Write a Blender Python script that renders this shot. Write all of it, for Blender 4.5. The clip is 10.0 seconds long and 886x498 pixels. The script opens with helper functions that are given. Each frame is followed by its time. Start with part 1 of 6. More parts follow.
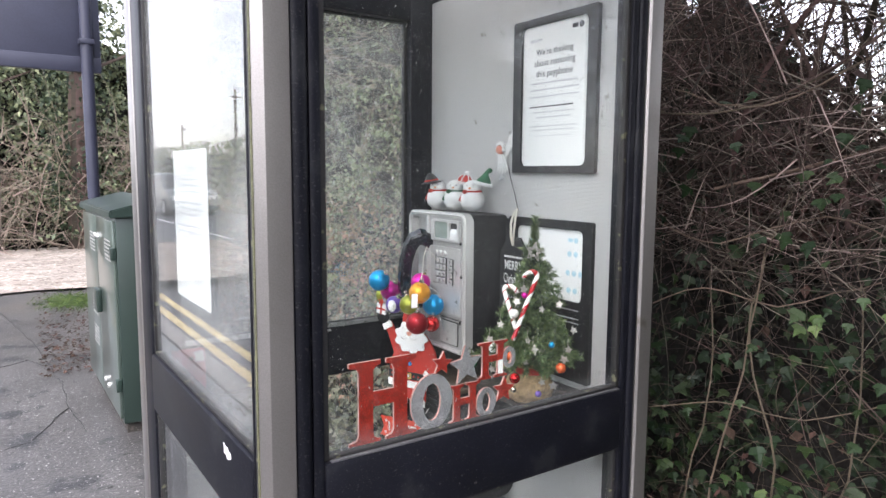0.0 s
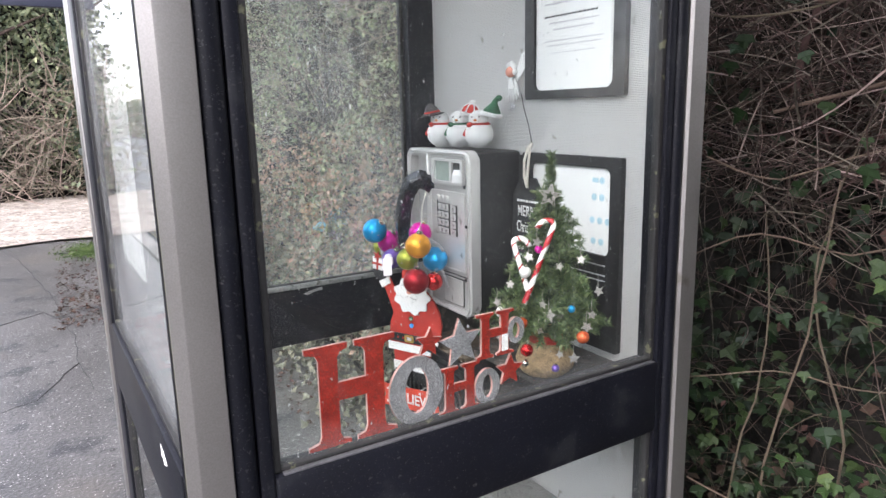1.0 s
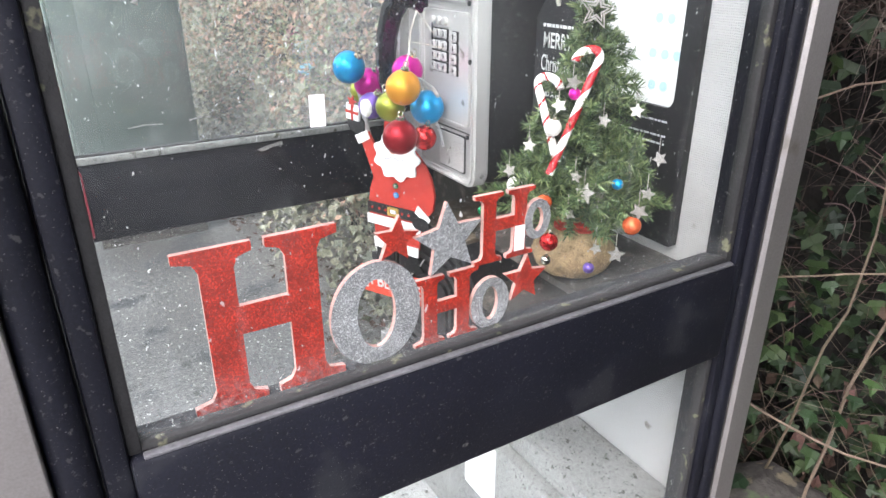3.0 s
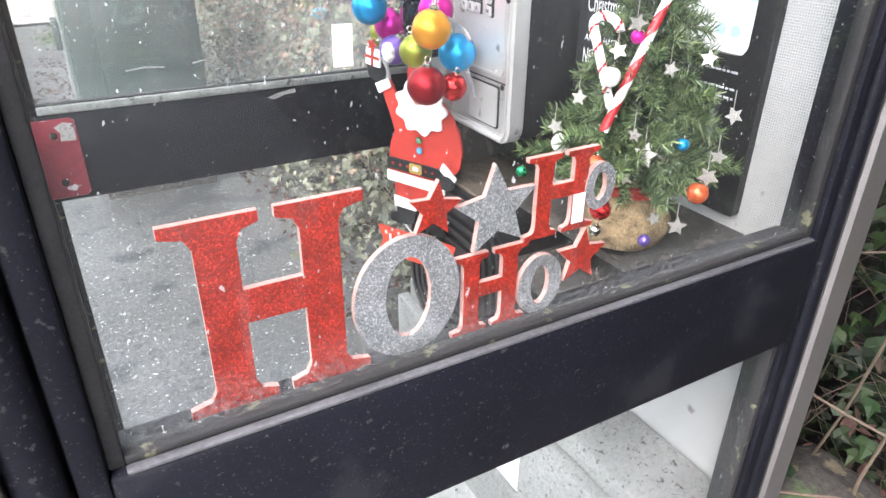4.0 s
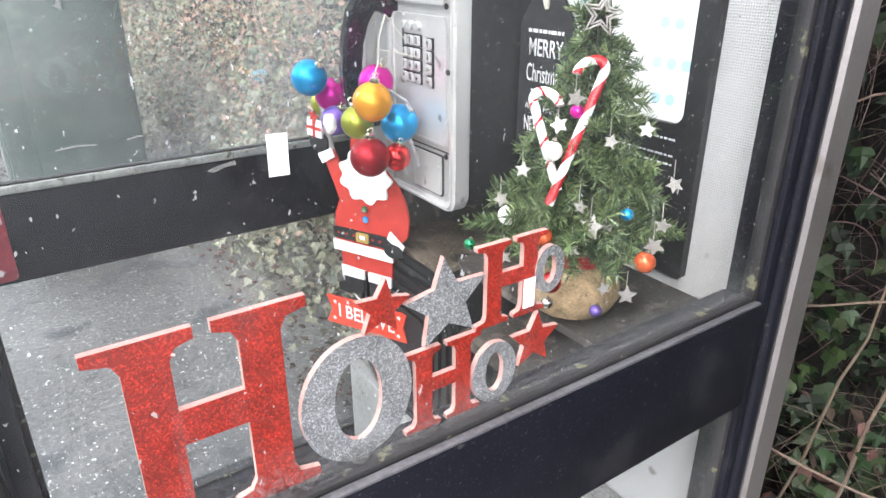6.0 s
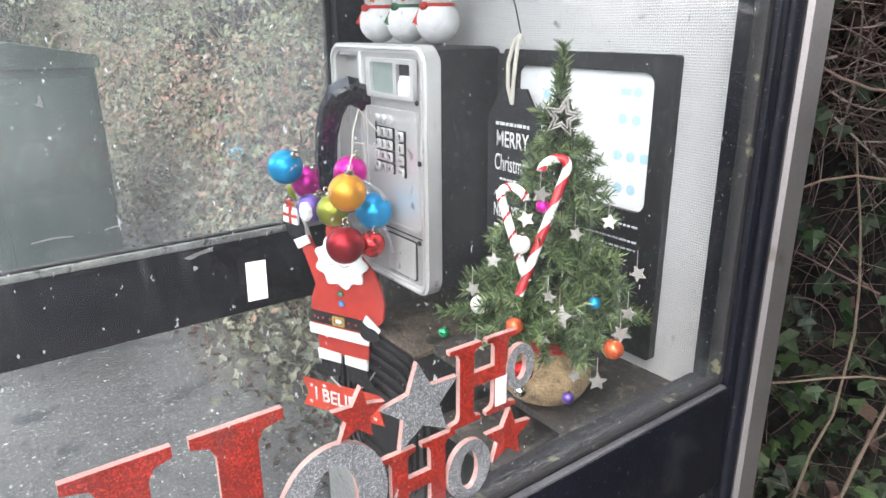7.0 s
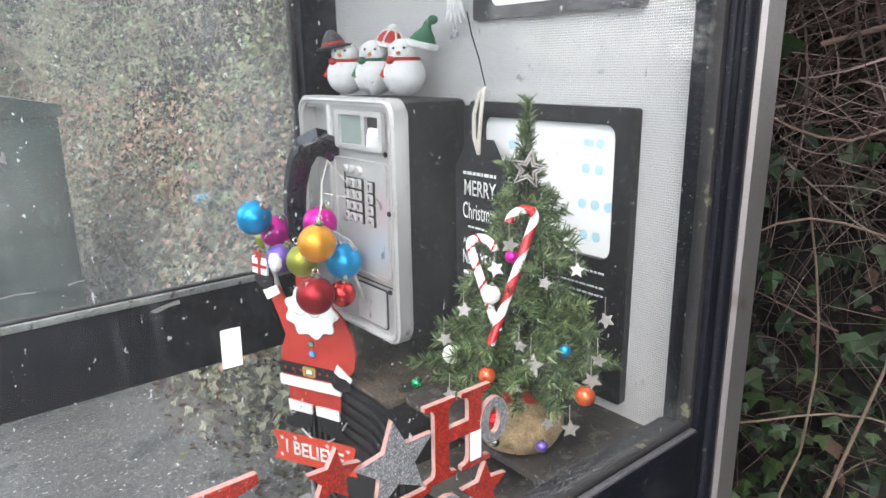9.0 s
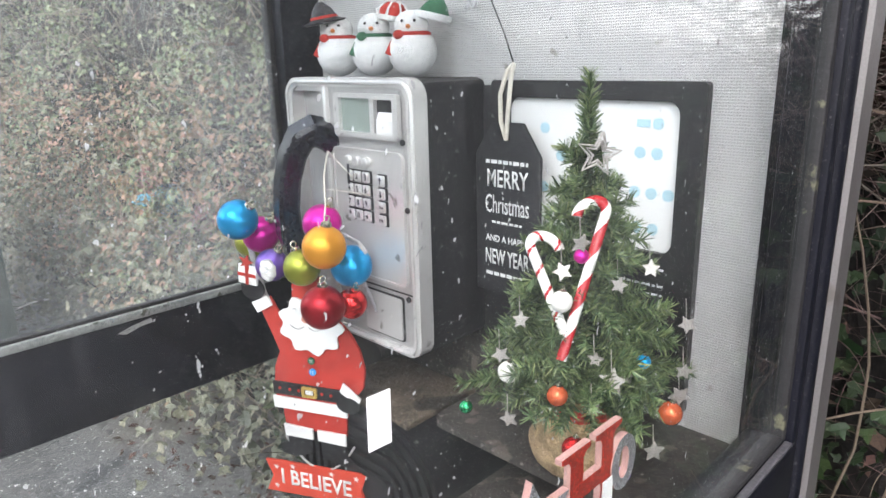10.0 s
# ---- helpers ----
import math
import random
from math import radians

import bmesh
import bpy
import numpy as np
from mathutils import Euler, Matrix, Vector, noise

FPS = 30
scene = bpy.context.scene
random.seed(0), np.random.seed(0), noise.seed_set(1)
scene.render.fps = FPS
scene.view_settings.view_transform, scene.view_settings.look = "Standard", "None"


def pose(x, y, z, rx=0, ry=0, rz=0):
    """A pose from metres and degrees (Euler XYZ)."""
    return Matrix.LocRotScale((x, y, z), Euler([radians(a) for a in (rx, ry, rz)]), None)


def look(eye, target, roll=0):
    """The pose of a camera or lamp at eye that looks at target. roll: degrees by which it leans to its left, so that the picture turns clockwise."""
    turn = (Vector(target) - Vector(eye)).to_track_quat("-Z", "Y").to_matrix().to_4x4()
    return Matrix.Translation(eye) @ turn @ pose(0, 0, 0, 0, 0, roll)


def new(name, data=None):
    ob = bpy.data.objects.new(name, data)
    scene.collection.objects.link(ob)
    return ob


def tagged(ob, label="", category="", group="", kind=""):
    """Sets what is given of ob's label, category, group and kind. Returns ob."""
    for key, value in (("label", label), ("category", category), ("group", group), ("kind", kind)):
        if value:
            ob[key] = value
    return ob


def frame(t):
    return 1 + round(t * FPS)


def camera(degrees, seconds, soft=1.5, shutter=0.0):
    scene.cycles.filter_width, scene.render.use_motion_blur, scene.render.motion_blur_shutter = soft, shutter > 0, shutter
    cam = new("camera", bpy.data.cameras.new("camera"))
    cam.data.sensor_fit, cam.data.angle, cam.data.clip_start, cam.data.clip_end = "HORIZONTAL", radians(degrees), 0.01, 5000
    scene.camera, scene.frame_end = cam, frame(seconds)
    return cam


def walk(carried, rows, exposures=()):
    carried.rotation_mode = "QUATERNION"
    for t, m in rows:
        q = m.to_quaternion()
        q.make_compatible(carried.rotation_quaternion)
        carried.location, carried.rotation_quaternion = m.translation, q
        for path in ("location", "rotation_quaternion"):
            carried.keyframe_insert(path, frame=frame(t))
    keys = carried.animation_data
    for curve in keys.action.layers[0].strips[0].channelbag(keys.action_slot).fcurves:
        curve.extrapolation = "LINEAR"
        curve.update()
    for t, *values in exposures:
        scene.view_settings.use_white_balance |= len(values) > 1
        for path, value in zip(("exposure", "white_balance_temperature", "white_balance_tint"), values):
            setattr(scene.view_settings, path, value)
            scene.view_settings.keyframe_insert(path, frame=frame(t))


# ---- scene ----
cam = camera(66.6, 10.0)
PATH = [
    (0, (0.053, 0.061, 1.492), (1.175, 1.702, 1.269), 0.4),
    (0.5, (0.147, 0.148, 1.478), (1.252, 1.783, 1.154), -0.8),
    (1, (0.301, 0.279, 1.474), (1.325, 1.949, 1.07), -1.3),
    (1.5, (0.365, 0.392, 1.466), (1.405, 2.023, 0.956), -0.5),
    (2, (0.361, 0.51, 1.427), (1.478, 2.062, 0.841), -0.8),
    (2.5, (0.441, 0.588, 1.393), (1.53, 2.102, 0.672), -1.5),
    (3, (0.56, 0.641, 1.363), (1.491, 2.216, 0.554), -0.1),
    (3.2, (0.568, 0.68, 1.354), (1.44, 2.255, 0.483), 1.2),
    (4.3, (0.606, 0.782, 1.322), (1.486, 2.311, 0.38), 0.5),
    (4.5, (0.611, 0.794, 1.321), (1.499, 2.315, 0.374), 0.8),
    (5, (0.608, 0.792, 1.322), (1.514, 2.309, 0.385), 1.1),
    (5.5, (0.611, 0.791, 1.333), (1.566, 2.309, 0.448), 0.5),
    (6, (0.614, 0.791, 1.356), (1.644, 2.304, 0.549), -0.0),
    (6.2, (0.617, 0.783, 1.364), (1.674, 2.3, 0.602), -0.4),
    (7.3, (0.607, 0.776, 1.41), (1.753, 2.303, 0.813), -0.4),
    (7.5, (0.604, 0.772, 1.413), (1.764, 2.297, 0.839), -0.5),
    (8, (0.599, 0.765, 1.422), (1.788, 2.284, 0.895), -0.5),
    (8.5, (0.604, 0.765, 1.423), (1.81, 2.271, 0.895), -0.7),
    (9, (0.606, 0.777, 1.42), (1.827, 2.273, 0.898), -0.8),
    (9.5, (0.611, 0.827, 1.411), (1.824, 2.305, 0.825), -0.9),
    (10, (0.588, 0.982, 1.398), (1.95, 2.339, 0.849), -1.4),
]
exposures_rows = ((0.0, 2.3, 6500, 18), (1.0, 2.4, 6500, 18), (2.0, 2.6, 6500, 18), (3.0, 3.05, 6500, 18), (4.5, 3.22, 6500, 18), (5.5, 3.16, 6500, 18), (6.5, 3.0, 6500, 18), (7.5, 2.75, 6500, 18), (10.0, 2.66, 6500, 18))
walk(cam, [(t, look(eye, target, roll)) for t, eye, target, roll in PATH], exposures_rows)

# ---- world, sun ----
world = bpy.data.worlds.new("overcast_sky")
scene.world = world
world.use_nodes = True
wn, wl = world.node_tree.nodes, world.node_tree.links
sky = wn.new("ShaderNodeTexSky")
sky.sky_type = "NISHITA"
sky.sun_disc = False
sky.sun_elevation = radians(50)
sky.sun_rotation = radians(239)
sky.dust_density = 1.5
sky.air_density = 1.0
grey = wn.new("ShaderNodeHueSaturation")
grey.inputs["Saturation"].default_value = 0.36
wl.new(sky.outputs[0], grey.inputs["Color"])
wl.new(grey.outputs[0], wn["Background"].inputs["Color"])
wn["Background"].inputs["Strength"].default_value = 0.15
sun = new("sun", bpy.data.lights.new("sun", "SUN"))
sun.data.energy, sun.data.angle, sun.data.color = 0.5, radians(40), (1.0, 0.985, 0.965)
sun.matrix_world = look((-4.4, -2.6, 6.0), (0, 0, 0))


# ---- materials ----
def material(name, colour, rough=0.5, metal=0.0, vary=0.25, scale=20.0, fine=200.0, bump=0.0, spots=None, coat=0.0, island=0.0, rand=0.0):
    """A surface with colour varied at two scales, fine relief, and optional spots (colour, scale, amount)."""
    m = bpy.data.materials.new(name)
    m.use_nodes = True
    n, l = m.node_tree.nodes, m.node_tree.links
    b = n["Principled BSDF"]
    co = n.new("ShaderNodeTexCoord")
    big, small = n.new("ShaderNodeTexNoise"), n.new("ShaderNodeTexNoise")
    big.inputs["Scale"].default_value, small.inputs["Scale"].default_value = scale, fine
    big.inputs["Detail"].default_value, small.inputs["Detail"].default_value = 5, 3
    for t in (big, small):
        l.new(co.outputs["Object"], t.inputs["Vector"])
    add = n.new("ShaderNodeMath")
    add.operation = "ADD"
    l.new(big.outputs["Fac"], add.inputs[0])
    l.new(small.outputs["Fac"], add.inputs[1])
    ramp = n.new("ShaderNodeMapRange")
    ramp.inputs["From Min"].default_value, ramp.inputs["From Max"].default_value = 0.7, 1.3
    ramp.inputs["To Min"].default_value, ramp.inputs["To Max"].default_value = 1 - vary, 1 + vary
    l.new(add.outputs[0], ramp.inputs["Value"])
    mul = n.new("ShaderNodeVectorMath")
    mul.operation = "SCALE"
    mul.inputs[0].default_value = colour
    l.new(ramp.outputs[0], mul.inputs["Scale"])
    last = mul.outputs[0]
    for kind, amount in (("ShaderNodeNewGeometry", island), ("ShaderNodeObjectInfo", rand)):
        if amount:
            src = n.new(kind)
            out = src.outputs["Random Per Island"] if island and kind == "ShaderNodeNewGeometry" else src.outputs["Random"]
            mr = n.new("ShaderNodeMapRange")
            mr.inputs["To Min"].default_value, mr.inputs["To Max"].default_value = 1 - amount, 1 + amount
            l.new(out, mr.inputs["Value"])
            hs = n.new("ShaderNodeHueSaturation")
            l.new(mr.outputs[0], hs.inputs["Value"])
            l.new(last, hs.inputs["Color"])
            mh = n.new("ShaderNodeMapRange")
            mh.inputs["To Min"].default_value, mh.inputs["To Max"].default_value = 0.5 + 0.06 * amount, 0.5 - 0.08 * amount
            l.new(out, mh.inputs["Value"])
            l.new(mh.outputs[0], hs.inputs["Hue"])
            last = hs.outputs[0]
    if spots:
        for colour2, sc, amount in spots:
            v = n.new("ShaderNodeTexNoise")
            v.inputs["Scale"].default_value, v.inputs["Detail"].default_value = sc, 4
            l.new(co.outputs["Object"], v.inputs["Vector"])
            cut = n.new("ShaderNodeMapRange")
            cut.inputs["From Min"].default_value, cut.inputs["From Max"].default_value = 0.72 - amount, 0.78 - amount
            l.new(v.outputs["Fac"], cut.inputs["Value"])
            mix = n.new("ShaderNodeMix")
            mix.data_type = "RGBA"
            mix.inputs[7].default_value = (*colour2, 1)
            l.new(cut.outputs[0], mix.inputs[0])
            l.new(last, mix.inputs[6])
            last = mix.outputs[2]
    l.new(last, b.inputs["Base Color"])
    b.inputs["Roughness"].default_value, b.inputs["Metallic"].default_value = rough, metal
    b.inputs["Coat Weight"].default_value = coat
    if bump:
        bp = n.new("ShaderNodeBump")
        bp.inputs["Strength"].default_value, bp.inputs["Distance"].default_value = bump, 0.004
        l.new(add.outputs[0], bp.inputs["Height"])
        l.new(bp.outputs[0], b.inputs["Normal"])
    return m


def glass_material(name, haze, streak, foot=0.95):
    """A thin pane: clear, glossy at grazing angles, with a film of dirt, drips and specks."""
    m = bpy.data.materials.new(name)
    m.use_nodes = True
    n, l = m.node_tree.nodes, m.node_tree.links
    n.remove(n["Principled BSDF"])
    clear, gloss, film = n.new("ShaderNodeBsdfTransparent"), n.new("ShaderNodeBsdfGlossy"), n.new("ShaderNodeBsdfDiffuse")
    clear.inputs["Color"].default_value = (0.95, 0.97, 0.96, 1)
    gloss.inputs["Roughness"].default_value = 0.015
    film.inputs["Color"].default_value = (0.72, 0.74, 0.72, 1)
    thin = n.new("ShaderNodeBsdfTranslucent")
    thin.inputs["Color"].default_value = (0.72, 0.74, 0.72, 1)
    both = n.new("ShaderNodeMixShader")
    l.new(film.outputs[0], both.inputs[1])
    l.new(thin.outputs[0], both.inputs[2])
    lw = n.new("ShaderNodeLayerWeight")
    power, mad = n.new("ShaderNodeMath"), n.new("ShaderNodeMath")
    power.operation, mad.operation = "POWER", "MULTIPLY_ADD"
    lw.inputs["Blend"].default_value = 0.5
    l.new(lw.outputs["Facing"], power.inputs[0])
    power.inputs[1].default_value = 5
    l.new(power.outputs[0], mad.inputs[0])
    mad.inputs[1].default_value, mad.inputs[2].default_value = 0.92, 0.035
    first = n.new("ShaderNodeMixShader")
    l.new(mad.outputs[0], first.inputs[0])
    l.new(clear.outputs[0], first.inputs[1])
    l.new(gloss.outputs[0], first.inputs[2])
    co = n.new("ShaderNodeTexCoord")
    maps = []
    for sc, stretch, lo, hi, top in ((3.0, 1.0, 0.3, 0.8, haze), (60.0, 0.12, 0.58, 0.8, streak), (240.0, 0.6, 0.7, 0.73, 0.5), (100.0, 0.45, 0.75, 0.77, 0.5)):
        mp, t, r = n.new("ShaderNodeMapping"), n.new("ShaderNodeTexNoise"), n.new("ShaderNodeMapRange")
        mp.inputs["Scale"].default_value = (1, 1, stretch)
        t.inputs["Scale"].default_value, t.inputs["Detail"].default_value = sc, 3
        r.inputs["From Min"].default_value, r.inputs["From Max"].default_value, r.inputs["To Max"].default_value = lo, hi, top
        l.new(co.outputs["Object"], mp.inputs["Vector"])
        l.new(mp.outputs[0], t.inputs["Vector"])
        l.new(t.outputs["Fac"], r.inputs["Value"])
        maps.append(r.outputs[0])
    last = maps[0]
    for o in maps[1:]:
        mx = n.new("ShaderNodeMath")
        mx.operation = "MAXIMUM"
        l.new(last, mx.inputs[0])
        l.new(o, mx.inputs[1])
        last = mx.outputs[0]
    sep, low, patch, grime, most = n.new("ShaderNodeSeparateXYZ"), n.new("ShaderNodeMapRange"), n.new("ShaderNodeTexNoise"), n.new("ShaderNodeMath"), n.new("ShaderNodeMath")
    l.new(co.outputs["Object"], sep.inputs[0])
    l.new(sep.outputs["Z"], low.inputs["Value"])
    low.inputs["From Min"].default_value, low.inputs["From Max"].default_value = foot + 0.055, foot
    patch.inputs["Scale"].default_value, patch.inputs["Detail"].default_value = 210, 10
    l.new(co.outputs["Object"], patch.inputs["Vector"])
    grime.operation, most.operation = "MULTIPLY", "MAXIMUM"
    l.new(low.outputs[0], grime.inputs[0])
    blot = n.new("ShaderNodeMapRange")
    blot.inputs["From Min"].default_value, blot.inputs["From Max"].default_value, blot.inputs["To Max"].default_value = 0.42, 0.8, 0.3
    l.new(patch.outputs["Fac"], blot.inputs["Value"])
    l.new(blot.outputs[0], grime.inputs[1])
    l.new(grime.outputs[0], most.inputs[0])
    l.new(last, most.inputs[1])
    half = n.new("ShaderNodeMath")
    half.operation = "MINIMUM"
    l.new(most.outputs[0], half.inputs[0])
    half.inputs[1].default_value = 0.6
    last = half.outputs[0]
    second = n.new("ShaderNodeMixShader")
    l.new(last, second.inputs[0])
    l.new(first.outputs[0], second.inputs[1])
    l.new(both.outputs[0], second.inputs[2])
    l.new(second.outputs[0], n["Material Output"].inputs["Surface"])
    return m


M_FRAME = material("navy_coated_frame", (0.005, 0.0055, 0.009), 0.45, 0, 0.35, 9, 300, 0.05, [((0.013, 0.014, 0.017), 9, 0.13), ((0.03, 0.031, 0.032), 150, 0.09), ((0.08, 0.08, 0.076), 420, 0.06), ((0.06, 0.06, 0.058), 90, 0.03)])
M_FRAME.node_tree.nodes["Principled BSDF"].inputs["Specular IOR Level"].default_value = 0.2
M_ALU = material("dull_aluminium", (0.29, 0.275, 0.262), 0.4, 0.85, 0.12, 4, 400, 0.03, [((0.22, 0.2, 0.18), 12, 0.04)])
M_GASKET = material("rubber_gasket", (0.012, 0.012, 0.012), 0.7, 0, 0.4, 30, 300, 0.2, [((0.1, 0.1, 0.06), 45, 0.1)])
M_SEAL = material("mossy_yellow_seal", (0.11, 0.11, 0.055), 0.8, 0, 0.5, 30, 300, 0.3)
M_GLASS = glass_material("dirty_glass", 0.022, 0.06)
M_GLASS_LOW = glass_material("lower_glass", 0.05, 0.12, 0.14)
# door pane: beside dirt, the strong film paints in a bright sky reflection
M_GLASS_B = glass_material("hazy_sky_veil_glass", 0.27, 0.25)
M_ASPHALT = material("wet_asphalt_pavement", (0.08, 0.078, 0.075), 0.36, 0, 0.6, 1.6, 60, 0.9, [((0.1, 0.092, 0.082), 0.9, 0.14), ((0.034, 0.035, 0.037), 3.2, 0.16), ((0.03, 0.029, 0.028), 14, 0.1), ((0.62, 0.61, 0.58), 75, 0.085), ((0.6, 0.58, 0.55), 32, 0.03)])
M_ROAD = material("road_asphalt", (0.055, 0.056, 0.06), 0.6, 0, 0.3, 0.8, 120, 0.4)
M_KERB = material("concrete_kerb", (0.24, 0.23, 0.21), 0.8, 0, 0.3, 3, 120, 0.3, rand=0.15)
M_LINE = material("worn_yellow_paint", (0.72, 0.56, 0.26), 0.7, 0, 0.25, 8, 100, 0.2, [((0.06, 0.06, 0.06), 25, 0.1)])
M_WHITE_LINE = material("white_road_paint", (0.7, 0.7, 0.68), 0.7, 0, 0.2, 8, 100, 0.2)
M_EARTH = material("leaf_litter_earth", (0.045, 0.034, 0.024), 0.95, 0, 0.6, 6, 60, 1.0, [((0.13, 0.085, 0.045), 30, 0.12), ((0.03, 0.045, 0.015), 9, 0.12)])
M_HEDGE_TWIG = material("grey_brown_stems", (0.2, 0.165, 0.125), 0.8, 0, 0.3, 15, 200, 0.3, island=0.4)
# near black: the shade deep inside the hedges is put into this colour
M_DEPTH_SHADE = material("hedge_depth_shade", (0.012, 0.01, 0.008), 0.95, 0, 0.6, 6, 60, 1.0, [((0.03, 0.02, 0.012), 30, 0.08)])
M_GRAVEL = material("pale_gravel", (0.3, 0.26, 0.22), 0.9, 0, 0.5, 2, 30, 1.0, [((0.14, 0.115, 0.085), 11, 0.16), ((0.5, 0.46, 0.4), 16, 0.12)])
M_GRASS = material("grass_tuft", (0.07, 0.12, 0.03), 0.8, 0, 0.4, 8, 60, 0.3, island=0.4)
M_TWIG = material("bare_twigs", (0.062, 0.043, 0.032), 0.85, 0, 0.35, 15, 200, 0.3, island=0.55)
M_PALE_TWIG = material("pale_dead_stems", (0.105, 0.078, 0.053), 0.8, 0, 0.3, 15, 200, 0.3, rand=0.3)
# ivy set darker than real leaves, so its colour carries the hedge's shade
M_IVY = material("shade_toned_ivy_leaves", (0.013, 0.026, 0.0095), 0.55, 0, 0.3, 30, 250, 0.2, island=0.5)
M_IVY_LEAF = material("shade_toned_ivy_leaf", (0.018, 0.038, 0.012), 0.5, 0, 0.3, 30, 250, 0.2, rand=0.45)
for m_ in (M_IVY, M_IVY_LEAF):
    m_.node_tree.nodes["Principled BSDF"].inputs["Specular IOR Level"].default_value = 0.3
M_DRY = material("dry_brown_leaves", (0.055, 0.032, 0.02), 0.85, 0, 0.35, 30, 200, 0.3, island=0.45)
M_HEDGE = material("hedge_leaves", (0.14, 0.17, 0.09), 0.5, 0, 0.35, 12, 120, 0.2, island=0.4)
M_HEDGE_BROWN = material("withered_hedge_leaves", (0.23, 0.155, 0.1), 0.75, 0, 0.35, 12, 120, 0.2, island=0.4)
M_PANEL_GREEN = material("green_cabinet_paint", (0.02, 0.036, 0.029), 0.35, 0, 0.3, 3, 200, 0.05, [((0.05, 0.065, 0.05), 5, 0.1)])


# ---- mesh helpers ----
def box(bm, lo, hi, bevel=0.0, seg=2):
    c = [(a + b) / 2 for a, b in zip(lo, hi)]
    s = [abs(b - a) for a, b in zip(lo, hi)]
    r = bmesh.ops.create_cube(bm, size=1, matrix=Matrix.LocRotScale(c, None, s))
    if bevel:
        edges = {e for v in r["verts"] for e in v.link_edges}
        bmesh.ops.bevel(bm, geom=list(edges), offset=bevel, segments=seg, affect="EDGES", profile=0.5)
    return r["verts"]


def tube(bm, pts, r0, r1=None, sides=8, caps=True):
    """A round bar along pts, tapering from r0 to r1."""
    r1 = r0 if r1 is None else r1
    pts = [Vector(p) for p in pts]
    rings = []
    for i, p in enumerate(pts):
        d = (pts[min(i + 1, len(pts) - 1)] - pts[max(i - 1, 0)]).normalized()
        a = d.orthogonal().normalized() if not rings else (ref - d * ref.dot(d)).normalized()
        ref = a
        b = d.cross(a)
        r = r0 + (r1 - r0) * i / max(len(pts) - 1, 1)
        rings.append([bm.verts.new(p + r * (math.cos(2 * math.pi * k / sides) * a + math.sin(2 * math.pi * k / sides) * b)) for k in range(sides)])
    for u, v in zip(rings, rings[1:]):
        for k in range(sides):
            bm.faces.new((u[k], u[(k + 1) % sides], v[(k + 1) % sides], v[k]))
    if caps:
        bm.faces.new(rings[0][::-1])
        bm.faces.new(rings[-1])


def prism(bm, outline, depth, m, holes=(), bevel=0.0):
    """A flat plate of an outline in local x, z, with holes, from y = 0 to y = depth, laid by the matrix m."""
    from_edges = []
    for loop in (outline, *holes):
        vs = [bm.verts.new((x, 0, z)) for x, z in loop]
        from_edges += [bm.edges.new((a, b)) for a, b in zip(vs, vs[1:] + vs[:1])]
    r = bmesh.ops.triangle_fill(bm, use_beauty=True, use_dissolve=False, edges=from_edges)
    faces = [g for g in r["geom"] if isinstance(g, bmesh.types.BMFace)]
    front = {v for f in faces for v in f.verts}
    ext = bmesh.ops.extrude_face_region(bm, geom=faces, use_keep_orig=True)
    moved = [g for g in ext["geom"] if isinstance(g, bmesh.types.BMVert)]
    bmesh.ops.translate(bm, vec=(0, depth, 0), verts=moved)
    every = list(front) + moved
    bmesh.ops.transform(bm, matrix=m, verts=every)
    return every


def lathe(bm, profile, m=Matrix(), sides=24):
    """A turned shape of (radius, height) pairs round z."""
    rings = [[bm.verts.new(m @ Vector((r * math.cos(2 * math.pi * k / sides), r * math.sin(2 * math.pi * k / sides), z))) for k in range(sides)] for r, z in profile]
    for u, v in zip(rings, rings[1:]):
        for k in range(sides):
            bm.faces.new((u[k], u[(k + 1) % sides], v[(k + 1) % sides], v[k]))
    bm.faces.new(rings[0][::-1])
    bm.faces.new(rings[-1])


def ball(bm, c, r, m=None, seg=24):
    bmesh.ops.create_uvsphere(bm, u_segments=seg, v_segments=seg // 2, radius=r, matrix=m or Matrix.Translation(c))


def finish(bm, name, mat, smooth=30):
    bmesh.ops.recalc_face_normals(bm, faces=bm.faces[:])
    me = bpy.data.meshes.new(name)
    bm.to_mesh(me)
    bm.free()
    me.materials.append(mat)
    if smooth:
        me.shade_smooth()
        me.set_sharp_from_angle(angle=radians(smooth))
    return me


def thing(name, at, label, category, group="", kind=""):
    """An Empty at the base of a thing, to carry its parts."""
    ob = new(name)
    ob.empty_display_size = 0.05
    ob.location = at
    bpy.context.view_layer.update()
    return tagged(ob, label, category, group, kind)


def under(ob, parent):
    ob.parent = parent
    up = Matrix()
    node = parent
    while node is not None:
        up = node.matrix_basis @ up if node.parent is None else node.matrix_parent_inverse @ node.matrix_basis @ up
        node = node.parent
    ob.matrix_parent_inverse = up.inverted()
    return ob


def part(name, bm, mat, parent, label="", smooth=30):
    """One mesh object, in world coordinates, under a thing or a part."""
    ob = under(new(name, finish(bm, name, mat, smooth)), parent)
    return tagged(ob, label)


def solo(name, bm, mat, label="", category="", group="", kind="", smooth=30):
    return tagged(new(name, finish(bm, name, mat, smooth)), label, category, group, kind)


def made(fn, *args, **kw):
    bm = bmesh.new()
    fn(bm, *args, **kw)
    return bm


def boxed(lo, hi, bevel=0.0):
    return made(box, lo, hi, bevel)


